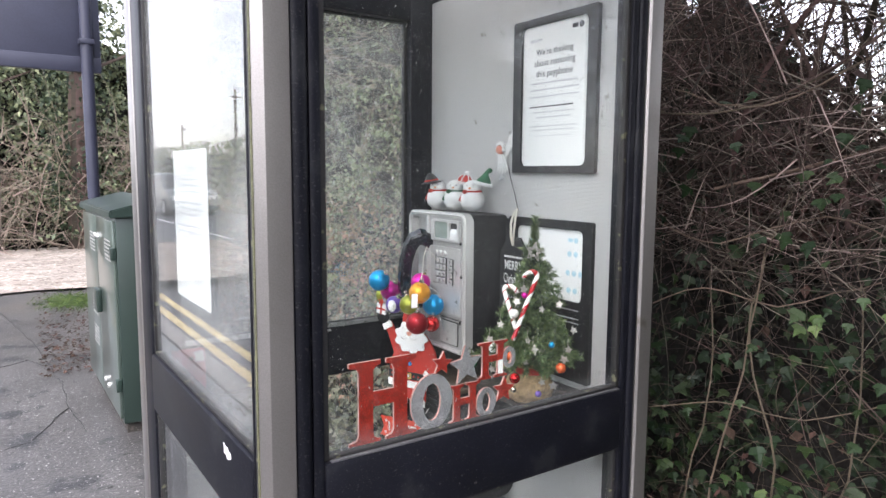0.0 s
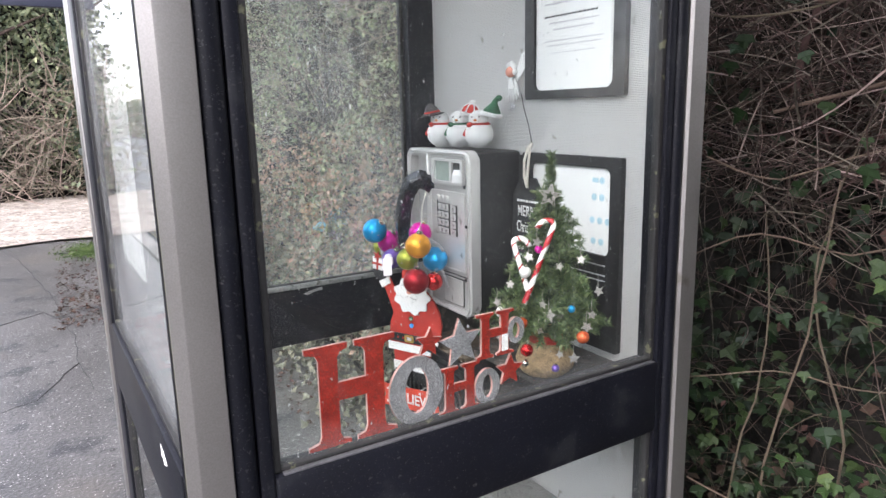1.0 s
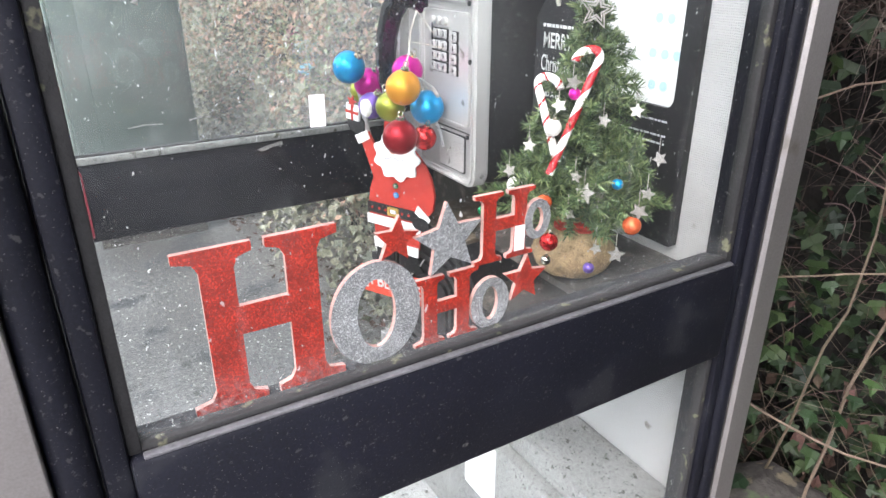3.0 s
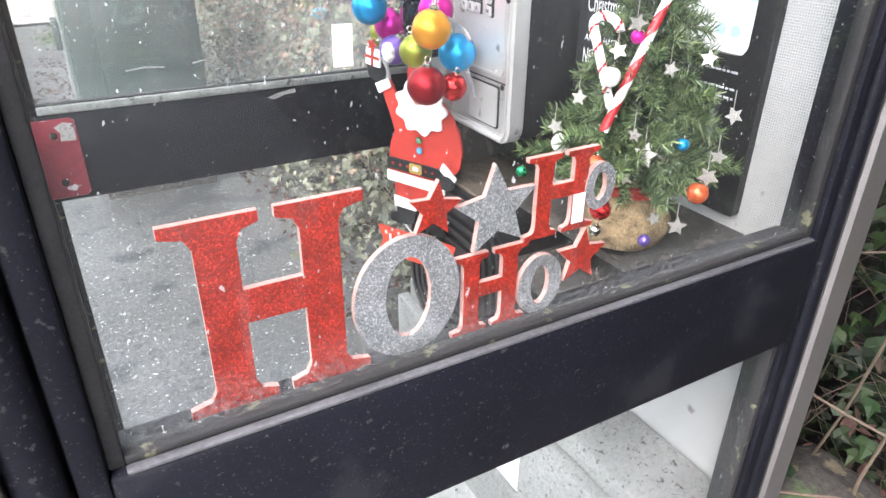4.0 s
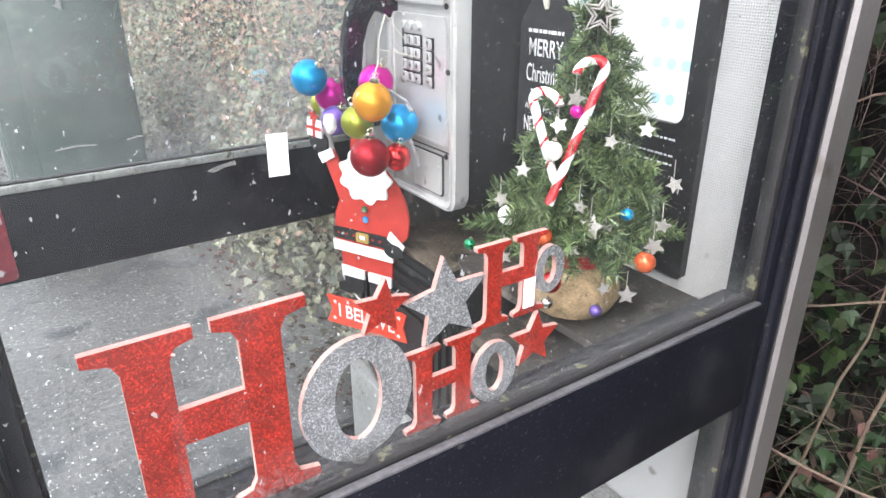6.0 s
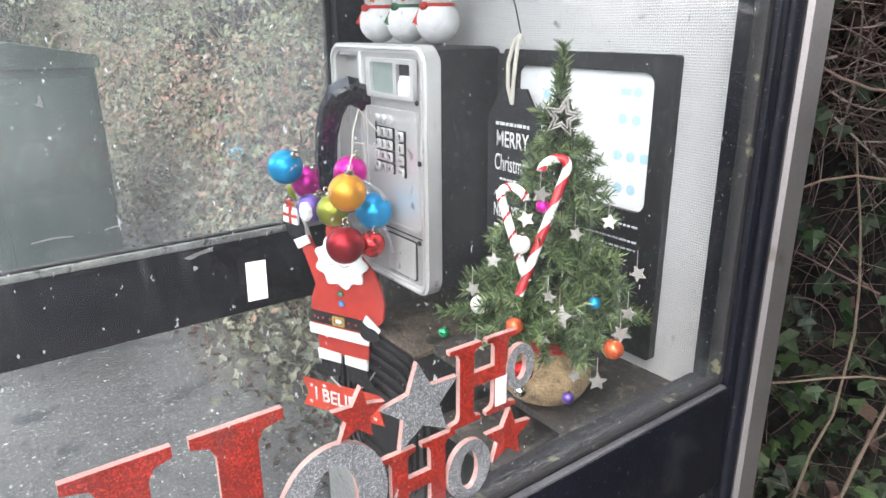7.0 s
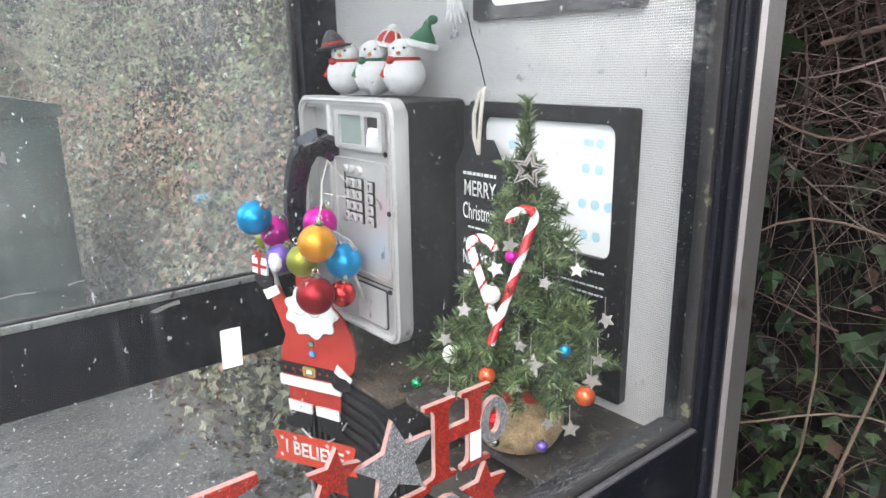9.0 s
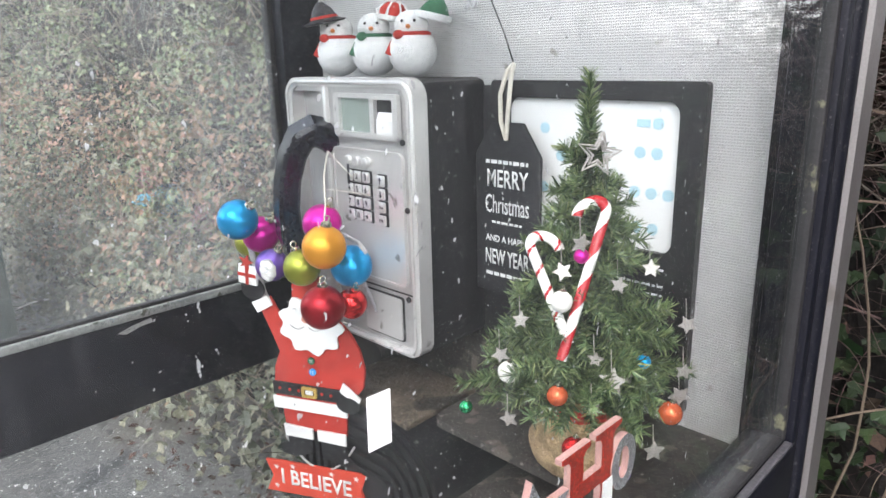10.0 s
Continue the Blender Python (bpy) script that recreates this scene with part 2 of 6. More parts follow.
def heap(name, verts, faces, mat, parent=None, label="", smooth=False):
    me = bpy.data.meshes.new(name)
    me.from_pydata(verts, [], faces)
    me.materials.append(mat)
    if smooth:
        me.shade_smooth()
    ob = new(name, me)
    if parent:
        under(ob, parent)
    return tagged(ob, label, kind="stuff")


# ---- ground, road, pavement ----
bm = bmesh.new()
bmesh.ops.create_grid(bm, x_segments=40, y_segments=40, size=1500, matrix=Matrix.Translation((0, 0, -0.12)))
solo("ground", bm, M_EARTH, "dark earth with leaf litter reaching the horizon", "ground", kind="structure")
solo("road", boxed((-7.2, -150, -0.3), (-0.62, 260, -0.1)), M_ROAD, "grey asphalt road with worn lines", "road", kind="structure")
bm = bmesh.new()
bmesh.ops.create_grid(bm, x_segments=24, y_segments=90, size=0.5, matrix=Matrix.Translation((0.71, 4, 0)) @ Matrix.Diagonal((2.3, 18, 1, 1)))
for v in bm.verts:
    v.co.z = 0.006 * noise.noise(v.co * 1.3)
solo("pavement", bm, M_ASPHALT, "wet dark asphalt pavement flecked with pale stones", "pavement", kind="structure")
bm = bmesh.new()
bmesh.ops.create_grid(bm, x_segments=40, y_segments=30, size=0.5, matrix=Matrix.Translation((1.2, 12.2, 0.03)) @ Matrix.Diagonal((9, 5.2, 1, 1)))
for v in bm.verts:
    v.co.z += 0.03 * noise.noise(v.co * 1.1)
    v.co.y += 0.4 * noise.noise(v.co * 0.9 + Vector((5, 0, 0)))
solo("driveway", bm, M_GRAVEL, "pale loose gravel driveway crossing the pavement", "driveway", kind="structure")
yellow = boxed((-0.83, 5.0, -0.1), (-0.75, 60, -0.094))
box(yellow, (-1.02, 5.0, -0.1), (-0.94, 60, -0.094))
box(yellow, (-1.1, 4.55, -0.1), (-0.72, 4.95, -0.094))
solo("yellow_lines", yellow, M_LINE, "worn double yellow lines beside the kerb", "road marking", kind="structure")
white = bmesh.new()
for i in range(16):
    box(white, (-4.05, -20 + i * 6.0, -0.1), (-3.95, -16 + i * 6.0, -0.095))
solo("centre_line", white, M_WHITE_LINE, "broken white line along the road", "road marking", kind="structure")

# kerb stones
bm = boxed((-0.62, 0, -0.14), (-0.46, 0.9, 0.006), 0.012)
kerb_mesh = finish(bm, "kerb_stone", M_KERB)
kerb = thing("kerb", (-0.54, 0, 0), "row of worn grey concrete kerb stones", "kerb", kind="structure")
for i in range(46):
    ob = under(new("kerb_stone", kerb_mesh), kerb)
    ob.matrix_world = Matrix.Translation((0.004 * math.sin(i * 7.1), -5 + 0.908 * i, 0.003 * math.sin(i * 3.3)))

# ---- hedges ----
IVY = ([(0, 0, 0), (-0.34, 0.02, 0.04), (-0.52, 0.36, 0.02), (-0.25, 0.46, 0.05), (0, 1, -0.06), (0.25, 0.46, 0.05), (0.52, 0.36, 0.02), (0.34, 0.02, 0.04), (0, 0.36, -0.03)],
       [(8, 0, 1), (8, 1, 2), (8, 2, 3), (8, 3, 4), (8, 4, 5), (8, 5, 6), (8, 6, 7), (8, 7, 0)])
OVAL = ([(0, 0, 0), (-0.3, 0.45, 0.06), (0, 1, -0.03), (0.3, 0.45, 0.06)], [(0, 2, 1), (0, 3, 2)])
rng = np.random.default_rng(7)


def leaf_heap(places, sizes, shape, facing, spread=0.8):
    """Leaves of one shape at the places, roughly facing one way, as vertices and faces."""
    tv, tf = np.array(shape[0]), np.array(shape[1])
    n = len(places)
    f = np.array(facing, float) + rng.normal(0, spread, (n, 3))
    f /= np.linalg.norm(f, axis=1)[:, None]
    down = np.array((0, 0, -1.0)) + rng.normal(0, 0.7, (n, 3))
    down -= f * np.sum(down * f, axis=1)[:, None]
    down /= np.linalg.norm(down, axis=1)[:, None] + 1e-9
    side = np.cross(down, f)
    v = places[:, None, :] + sizes[:, None, None] * (tv[None, :, 0:1] * side[:, None, :] + tv[None, :, 1:2] * down[:, None, :] + tv[None, :, 2:3] * f[:, None, :])
    faces = (tf[None] + (np.arange(n) * len(tv))[:, None, None]).reshape(-1, tf.shape[1])
    return v.reshape(-1, 3), faces


def twig_heap(starts, ways, lengths, radii, bend=0.5, steps=9, droop=0.0):
    """Thin crooked three-sided stems."""
    n = len(starts)
    p, d = starts.copy(), ways / np.linalg.norm(ways, axis=1)[:, None]
    curve = rng.normal(0, bend, (n, 3)) / steps
    rings = []
    for i in range(steps):
        a = np.cross(d, np.array((0.31, 0.77, 0.55)))
        a /= np.linalg.norm(a, axis=1)[:, None]
        b = np.cross(d, a)
        r = (radii * (1 - 0.75 * i / (steps - 1)))[:, None]
        rings.append(np.stack([p + r * (math.cos(2.094 * k) * a + math.sin(2.094 * k) * b) for k in range(3)], 1))
        d = d + curve + rng.normal(0, 0.35 * bend / steps, (n, 3)) + np.array((0, 0, -droop / steps))
        d /= np.linalg.norm(d, axis=1)[:, None]
        p = p + d * (lengths / (steps - 1))[:, None]
    v = np.stack(rings, 1).reshape(n, steps * 3, 3)
    inside = ((v[..., 0] < 1.58) & (v[..., 1] > 0.9) & (v[..., 1] < 2.45) & (v[..., 2] < 2.45)).any(1) | (v[..., 0] < -1.2).any(1) & (v[..., 1] < 9).any(1)
    v = v[~inside]
    n = len(v)
    f = np.array([(i * 3 + k, i * 3 + (k + 1) % 3, i * 3 + 3 + (k + 1) % 3, i * 3 + 3 + k) for i in range(steps - 1) for k in range(3)])
    faces = (f[None] + (np.arange(n) * steps * 3)[:, None, None]).reshape(-1, 4)
    return v.reshape(-1, 3), faces


def sprays(starts, ways, count, length, jitter=0.012):
    """Places of leaves set along short shoots."""
    n = len(starts)
    t = rng.uniform(0.15, 1.0, (n, count, 1))
    w = ways / np.linalg.norm(ways, axis=1)[:, None]
    p = starts[:, None, :] + t * length[:, None, None] * w[:, None, :] + rng.normal(0, jitter, (n, count, 3))
    p[..., 2] -= 0.25 * length[:, None] * t[..., 0] ** 2
    return p.reshape(-1, 3)


def bank(parent, along, low, high, name, mat, seed, reach=0.5, rows=30, cols=90, rough=0.22, lean=0.25, top=None):
    """A rough upright earth and stem face along a line from low to high, thick at the back; its near-black colour
    paints in the shade inside a hedge.
    """
    a, b = Vector(along[0]), Vector(along[1])
    out = Vector((-(b - a).y, (b - a).x, 0)).normalized()
    bm = bmesh.new()
    grid = []
    for i in range(cols + 1):
        col = []
        for j in range(rows + 1):
            p = a.lerp(b, i / cols)
            z = low + ((top(p.y) if top else high) - low) * j / rows
            q = Vector((p.x, p.y, z)) - out * (lean * z)
            k = noise.noise(q * 1.7 + Vector((seed, 0, 0))) + 0.5 * noise.noise(q * 5 + Vector((0, seed, 0)))
            col.append(bm.verts.new(q + out * rough * k + Vector((0, 0, 0.25 * k * (j / rows) ** 2))))
        col.append(bm.verts.new(col[-1].co - out * reach + Vector((0, 0, -0.3))))
        col.append(bm.verts.new(Vector((col[-1].co.x, col[-1].co.y, low))))
        grid.append(col)
    for u, v in zip(grid, grid[1:]):
        for k in range(len(u) - 1):
            bm.faces.new((u[k], v[k], v[k + 1], u[k + 1]))
    bm.faces.new(grid[0])
    bm.faces.new(grid[-1])
    return part(name, bm, mat, parent, smooth=0)


# ivy bank beside and behind the kiosk; runs along y, faces -x
near_hedge = thing("ivy_hedge", (2.2, 1.2, 0), "tangled hedge of bare twigs and dark green ivy", "hedge")
bank(near_hedge, ((2.2, -1.6), (2.08, 3.0)), -0.12, 1.75, "bank", M_DEPTH_SHADE, 3.0, reach=0.6, top=lambda y: 1.42 + 0.1 * math.sin(9 * y) + 0.08 * math.sin(23 * y) + 0.8 / (1 + math.exp(-(y - 1.5) * 7)))
n = 5400
y, z = rng.uniform(-1.4, 2.9, n), np.abs(rng.normal(0.55, 0.55, n)) * 1.0
keep = (z < 2.4) & (rng.random(n) < np.clip(1.45 - 0.62 * z, 0.06, 1))
y, z = y[keep], z[keep]
x = 2.0 + 0.22 * z - np.abs(rng.normal(0.16, 0.13, len(y))) - 0.1 * np.sin(3.1 * y + 2 * z)
places = np.stack([x, y, z], 1)
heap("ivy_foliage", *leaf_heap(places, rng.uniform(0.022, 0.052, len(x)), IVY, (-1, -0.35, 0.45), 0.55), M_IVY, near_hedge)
n = 1100
y, z = rng.uniform(-1.4, 2.9, n), np.abs(rng.normal(0.1, 0.4, n))
x = 1.98 + 0.2 * z - np.abs(rng.normal(0.08, 0.14, n))
heap("leaf_litter", *leaf_heap(np.stack([x, y, z], 1), rng.uniform(0.02, 0.055, n), OVAL, (-0.6, -0.2, 0.8), 0.8), M_DRY, near_hedge)
n = 2300
y, z = rng.uniform(-1.5, 2.9, n), rng.uniform(0.0, 2.7, n)
s = np.stack([2.25 + 0.12 * z - np.abs(rng.normal(0.16, 0.14, n)), y, z], 1)
w = np.stack([rng.normal(-0.28, 0.35, n), rng.normal(0, 0.8, n), rng.normal(0.25, 0.6, n)], 1)
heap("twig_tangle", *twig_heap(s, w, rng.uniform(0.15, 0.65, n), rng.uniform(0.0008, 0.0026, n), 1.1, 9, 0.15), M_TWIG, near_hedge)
n = 1500
y, z = rng.uniform(-1.5, 2.6, n), rng.uniform(1.25, 3.0, n)
s = np.stack([rng.uniform(1.95, 2.7, n), y, z], 1)
s = s[(s[:, 1] > 1.42) | (s[:, 2] < 1.8) | (rng.random(n) < 0.35)]
n = len(s)
w = np.stack([rng.normal(-0.2, 0.5, n), rng.normal(0, 0.9, n), rng.normal(0.1, 0.5, n)], 1)
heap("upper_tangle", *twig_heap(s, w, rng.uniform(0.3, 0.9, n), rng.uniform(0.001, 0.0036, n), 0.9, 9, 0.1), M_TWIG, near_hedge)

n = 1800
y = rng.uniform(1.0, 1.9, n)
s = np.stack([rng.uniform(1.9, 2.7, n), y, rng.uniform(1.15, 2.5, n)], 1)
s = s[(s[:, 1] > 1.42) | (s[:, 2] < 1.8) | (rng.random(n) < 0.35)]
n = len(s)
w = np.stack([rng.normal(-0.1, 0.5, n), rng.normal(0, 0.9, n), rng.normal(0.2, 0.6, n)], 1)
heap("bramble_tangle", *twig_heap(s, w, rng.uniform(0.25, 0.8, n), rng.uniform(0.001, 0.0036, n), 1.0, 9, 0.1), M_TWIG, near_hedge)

# criss-cross bramble stems over the upper hedge
M_BRAMBLE = material("brown_bramble_stems", (0.235, 0.19, 0.155), 0.75, 0, 0.35, 15, 200, 0.3, island=0.5)
n = 1050
s = np.stack([rng.uniform(1.82, 2.4, n), rng.uniform(0.7, 2.1, n), rng.uniform(1.2, 2.3, n)], 1)
s = s[(s[:, 1] > 1.38) | (s[:, 2] < 1.75) | (rng.random(n) < 0.25)]
n = len(s)
w = np.stack([rng.normal(0.3, 0.7, n), rng.normal(-0.1, 0.9, n), rng.normal(0.1, 0.5, n)], 1)
heap("bramble_tangle", *twig_heap(s, w, rng.uniform(0.25, 0.8, n), 0.0007 + 0.0024 * rng.random(n) ** 2, 1.0, 10, 0.1), M_BRAMBLE, near_hedge)
n = 2600
y = 1.1 + np.abs(rng.normal(0.25, 0.3, n))
z = 1.3 + rng.random(n) * np.clip(0.25 + 1.1 * (y - 1.1), 0.2, 1.1)
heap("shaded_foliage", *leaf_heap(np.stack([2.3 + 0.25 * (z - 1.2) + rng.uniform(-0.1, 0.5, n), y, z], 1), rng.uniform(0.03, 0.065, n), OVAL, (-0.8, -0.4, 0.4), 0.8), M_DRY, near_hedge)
n = 40
s = np.stack([rng.uniform(2.05, 2.5, n), rng.uniform(0.8, 1.7, n), rng.uniform(1.1, 1.8, n)], 1)
w = np.stack([rng.normal(0.1, 0.4, n), rng.normal(-0.2, 0.6, n), rng.normal(0.8, 0.4, n)], 1)
heap("branch_tangle", *twig_heap(s, w, rng.uniform(0.5, 1.2, n), rng.uniform(0.006, 0.014, n), 0.9, 11, 0.1), M_TWIG, near_hedge)

# added crown, out of view above hedge and pavement, to shade them from the sky
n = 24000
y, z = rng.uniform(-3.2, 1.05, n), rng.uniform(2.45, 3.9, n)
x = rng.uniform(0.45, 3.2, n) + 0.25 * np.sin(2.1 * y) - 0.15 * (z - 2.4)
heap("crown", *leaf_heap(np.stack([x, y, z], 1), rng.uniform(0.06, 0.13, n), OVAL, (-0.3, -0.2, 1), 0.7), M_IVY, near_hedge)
# twigs that carry the added shading crown
n = 900
s = np.stack([rng.uniform(1.9, 3.0, n), rng.uniform(-2.6, 1.6, n), rng.uniform(2.0, 3.4, n)], 1)
w = np.stack([rng.normal(-0.5, 0.5, n), rng.normal(0, 0.7, n), rng.normal(0.3, 0.5, n)], 1)
heap("crown_tangle", *twig_heap(s, w, rng.uniform(0.4, 1.3, n), rng.uniform(0.003, 0.009, n), 0.8, 8, 0.1), M_TWIG, near_hedge)

# the hedge beyond the kiosk and the green cabinet
far_hedge = thing("field_hedge", (2.4, 6, 0), "overgrown winter hedge with grey-green leaves and brown stems", "hedge")
bank(far_hedge, ((1.86, 2.5), (1.8, 9.3)), -0.12, 3.3, "bank", M_DEPTH_SHADE, 8.0, reach=0.9, cols=120, lean=0.2, rough=0.16)
n = 4200
y, z = rng.uniform(2.45, 9.4, n), 0.35 + 3.2 * rng.random(n) ** 1.1
st = np.stack([1.84 + 0.21 * z + rng.normal(0, 0.09, n) - 0.1 * np.sin(3.1 * y + 2.3 * z), y, z], 1)
w = np.stack([rng.normal(-0.7, 0.35, n), rng.normal(-0.1, 0.6, n), rng.normal(0.35, 0.5, n)], 1)
ln = rng.uniform(0.1, 0.32, n)
heap("foliage", *leaf_heap(sprays(st, w, 11, ln), rng.uniform(0.016, 0.038, n * 11), OVAL, (-0.6, -0.4, 0.8), 0.7), M_HEDGE, far_hedge)
heap("shoot_tangle", *twig_heap(st, w, ln, rng.uniform(0.0012, 0.0026, n), 0.3, 5, 0.3), M_HEDGE_TWIG, far_hedge)
n = 1200
y, z = rng.uniform(2.45, 8.5, n), 0.35 + 0.95 * rng.random(n)
st = np.stack([1.72 + 0.2 * z + rng.normal(0, 0.1, n), y, z], 1)
w = np.stack([rng.normal(-0.7, 0.4, n), rng.normal(-0.1, 0.7, n), rng.normal(0.3, 0.5, n)], 1)
heap("withered_foliage", *leaf_heap(sprays(st, w, 7, rng.uniform(0.08, 0.25, n), 0.025), rng.uniform(0.016, 0.042, n * 7), OVAL, (-0.6, -0.4, 0.8), 0.9), M_HEDGE_BROWN, far_hedge)
n = 3200
y, z = rng.uniform(2.45, 7, n), np.abs(rng.normal(0.2, 0.42, n))
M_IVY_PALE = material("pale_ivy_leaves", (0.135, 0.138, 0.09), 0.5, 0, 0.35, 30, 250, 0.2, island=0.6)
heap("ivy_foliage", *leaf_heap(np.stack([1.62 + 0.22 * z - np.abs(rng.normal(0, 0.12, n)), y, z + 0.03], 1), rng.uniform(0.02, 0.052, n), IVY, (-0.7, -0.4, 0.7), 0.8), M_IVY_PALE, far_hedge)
n = 4200
yy = 2.45 + 6.5 * rng.random(n) ** 1.4
st = np.stack([rng.uniform(1.55, 2.1, n), yy, rng.uniform(0, 3.4, n)], 1)
st[:, 0] += 0.2 * st[:, 2]
w = np.stack([rng.normal(-0.15, 0.35, n), rng.normal(0, 0.7, n), rng.normal(0.35, 0.6, n)], 1)
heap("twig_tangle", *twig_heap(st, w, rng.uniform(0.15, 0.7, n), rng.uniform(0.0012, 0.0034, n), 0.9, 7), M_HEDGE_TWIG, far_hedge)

# the copse across the driveway
copse = thing("copse", (-1, 16, 0), "winter undergrowth of brambles, bare stems and evergreen leaves", "undergrowth")
bank(copse, ((7, 15.6), (-1.0, 16.2)), -0.12, 4.2, "bank", M_DEPTH_SHADE, 21.0, reach=1.5, cols=110, lean=0.25, rough=0.8)
n = 4200
st = np.stack([rng.uniform(-1.1, 6.5, n), np.zeros(n), 0.3 + 6.5 * rng.random(n)], 1)
st[:, 1] = 15.5 + 0.25 * st[:, 2] + 0.45 * np.sin(1.9 * st[:, 0] + 1.1 * st[:, 2]) + rng.normal(0, 0.35, n)
w = np.stack([rng.normal(0, 0.6, n), rng.normal(-0.6, 0.4, n), rng.normal(0.4, 0.5, n)], 1)
heap("foliage", *leaf_heap(sprays(st, w, 9, rng.uniform(0.3, 0.9, n), 0.06), rng.uniform(0.06, 0.14, n * 9), OVAL, (-0.2, -0.8, 0.7), 0.8), M_HEDGE, copse)
n = 1500
st = np.stack([rng.uniform(-1.1, 6, n), rng.uniform(14.3, 15.6, n), 2.2 * rng.random(n) ** 1.5], 1)
w = np.stack([rng.normal(0, 0.7, n), rng.normal(-0.3, 0.4, n), rng.normal(0.6, 0.6, n)], 1)
heap("bramble_tangle", *twig_heap(st, w, rng.uniform(0.5, 1.8, n), rng.uniform(0.006, 0.016, n), 0.9, 8, 0.6), M_HEDGE_TWIG, copse)
for tx, ty, h in ((1.55, 14.6, 8.5), (-0.35, 15.2, 7.0)):
    tree_ = thing("ivy_clad_tree", (tx, ty, 0), "tall bare tree trunk thickly clad in dark ivy", "tree")
    bm = bmesh.new()
    tube(bm, [(tx, ty, -0.1), (tx + 0.1, ty, h * 0.35), (tx - 0.05, ty + 0.1, h * 0.7), (tx + 0.1, ty, h)], 0.2, 0.06, 12)
    part("trunk", bm, M_TWIG, tree_)
    for k in range(9):
        a = k * 2.4
        z0 = h * (0.35 + 0.07 * k)
        bm = bmesh.new()
        tube(bm, [(tx, ty, z0), (tx + 0.5 * math.cos(a), ty + 0.5 * math.sin(a), z0 + 0.5), (tx + 1.3 * math.cos(a), ty + 1.3 * math.sin(a), z0 + 0.9 + 0.1 * k)], 0.06, 0.015, 7)
        part("limb", bm, M_TWIG, tree_)
    n = 3600
    a, z = rng.uniform(0, 6.283, n), h * rng.random(n) ** 0.9
    r = 0.25 + np.abs(rng.normal(0, 0.28, n)) * (0.5 + 0.9 * z / h)
    heap("crown", *leaf_heap(np.stack([tx + r * np.cos(a), ty + r * np.sin(a), z + 0.2], 1), rng.uniform(0.06, 0.14, n), OVAL, (-0.2, -0.8, 0.6), 0.8), M_IVY, tree_)

# the hedge on the other side of the road
road_hedge = thing("roadside_hedge", (-8.6, 20, 0), "clipped green hedge along the far side of the road", "hedge")
bank(road_hedge, ((-8.0, 80), (-8.0, -15)), -0.12, 2.3, "bank", M_DEPTH_SHADE, 33.0, reach=1.2, cols=160, lean=0.1, rough=0.4)
n = 22000
y, z = rng.uniform(-15, 80, n), rng.uniform(0, 2.9, n)
x = -8.0 - 0.1 * z + np.abs(rng.normal(0.1, 0.3, n)) + 0.25 * np.sin(0.9 * y + z)
heap("foliage", *leaf_heap(np.stack([x, y, z], 1), rng.uniform(0.12, 0.28, n), OVAL, (1, -0.2, 0.5), 0.8), M_HEDGE, road_hedge)

# unseen undergrowth and hedge added behind the start of the walk, to soften the pane's reflection
back_copse = thing("reflection_thicket", (2, -13, 0), "unseen winter thicket added to darken the front pane's reflection", "undergrowth")
bank(back_copse, ((-1.5, -12.5), (9, -12.0)), -0.12, 3.4, "bank", M_DEPTH_SHADE, 51.0, reach=1.5, cols=90, lean=0.2, rough=0.7)
n = 2600
st = np.stack([rng.uniform(-1.5, 9, n), np.zeros(n), 0.3 + 5.5 * rng.random(n) ** 1.3], 1)
st[:, 1] = -12.4 - 0.25 * st[:, 2] + rng.normal(0, 0.5, n)
w = np.stack([rng.normal(0, 0.6, n), rng.normal(0.6, 0.4, n), rng.normal(0.4, 0.5, n)], 1)
heap("foliage", *leaf_heap(sprays(st, w, 9, rng.uniform(0.4, 1.1, n), 0.08), rng.uniform(0.08, 0.18, n * 9), OVAL, (-0.2, 0.8, 0.7), 0.8), M_HEDGE, back_copse)
bank(near_hedge, ((2.3, -12.0), (2.14, -1.55)), -0.12, 2.6, "bank", M_DEPTH_SHADE, 61.0, reach=0.8, cols=90, lean=0.2, rough=0.3)
n = 1800
st = np.stack([np.zeros(n), rng.uniform(-12, -1.3, n), 0.2 + 2.9 * rng.random(n)], 1)
st[:, 0] = 2.25 + 0.2 * st[:, 2] + rng.normal(0, 0.15, n)
w = np.stack([rng.normal(-0.6, 0.4, n), rng.normal(0, 0.6, n), rng.normal(0.4, 0.5, n)], 1)
heap("foliage", *leaf_heap(sprays(st, w, 9, rng.uniform(0.2, 0.5, n), 0.04), rng.uniform(0.04, 0.09, n * 9), OVAL, (-0.8, 0, 0.7), 0.8), M_IVY, near_hedge)

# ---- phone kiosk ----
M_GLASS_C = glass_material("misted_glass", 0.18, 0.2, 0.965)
kiosk = thing("phone_kiosk", (1.0, 1.7, 0), "glazed phone kiosk with dark navy frame and aluminium corner posts", "phone kiosk")
AX0, AX1, Y0, Y1 = 0.435, 1.53, 1.178, 2.32
for lo, hi in (((AX0, 2.25, 0), (0.487, Y1, 2.18)), ((1.468, 2.25, 0), (AX1, Y1, 2.18))):
    part("corner_post", boxed(lo, hi, 0.008), M_ALU, kiosk, "dull aluminium corner post")


def extrusion(outline, z0, z1):
    """An upright bar of a given plan outline."""
    bm = bmesh.new()
    lo, hi = [[bm.verts.new((x, y, z)) for x, y in outline] for z in (z0, z1)]
    for k in range(len(outline)):
        j = (k + 1) % len(outline)
        bm.faces.new((lo[k], lo[j], hi[j], hi[k]))
    bm.faces.new(lo[::-1])
    bm.faces.new(hi)
    return bm


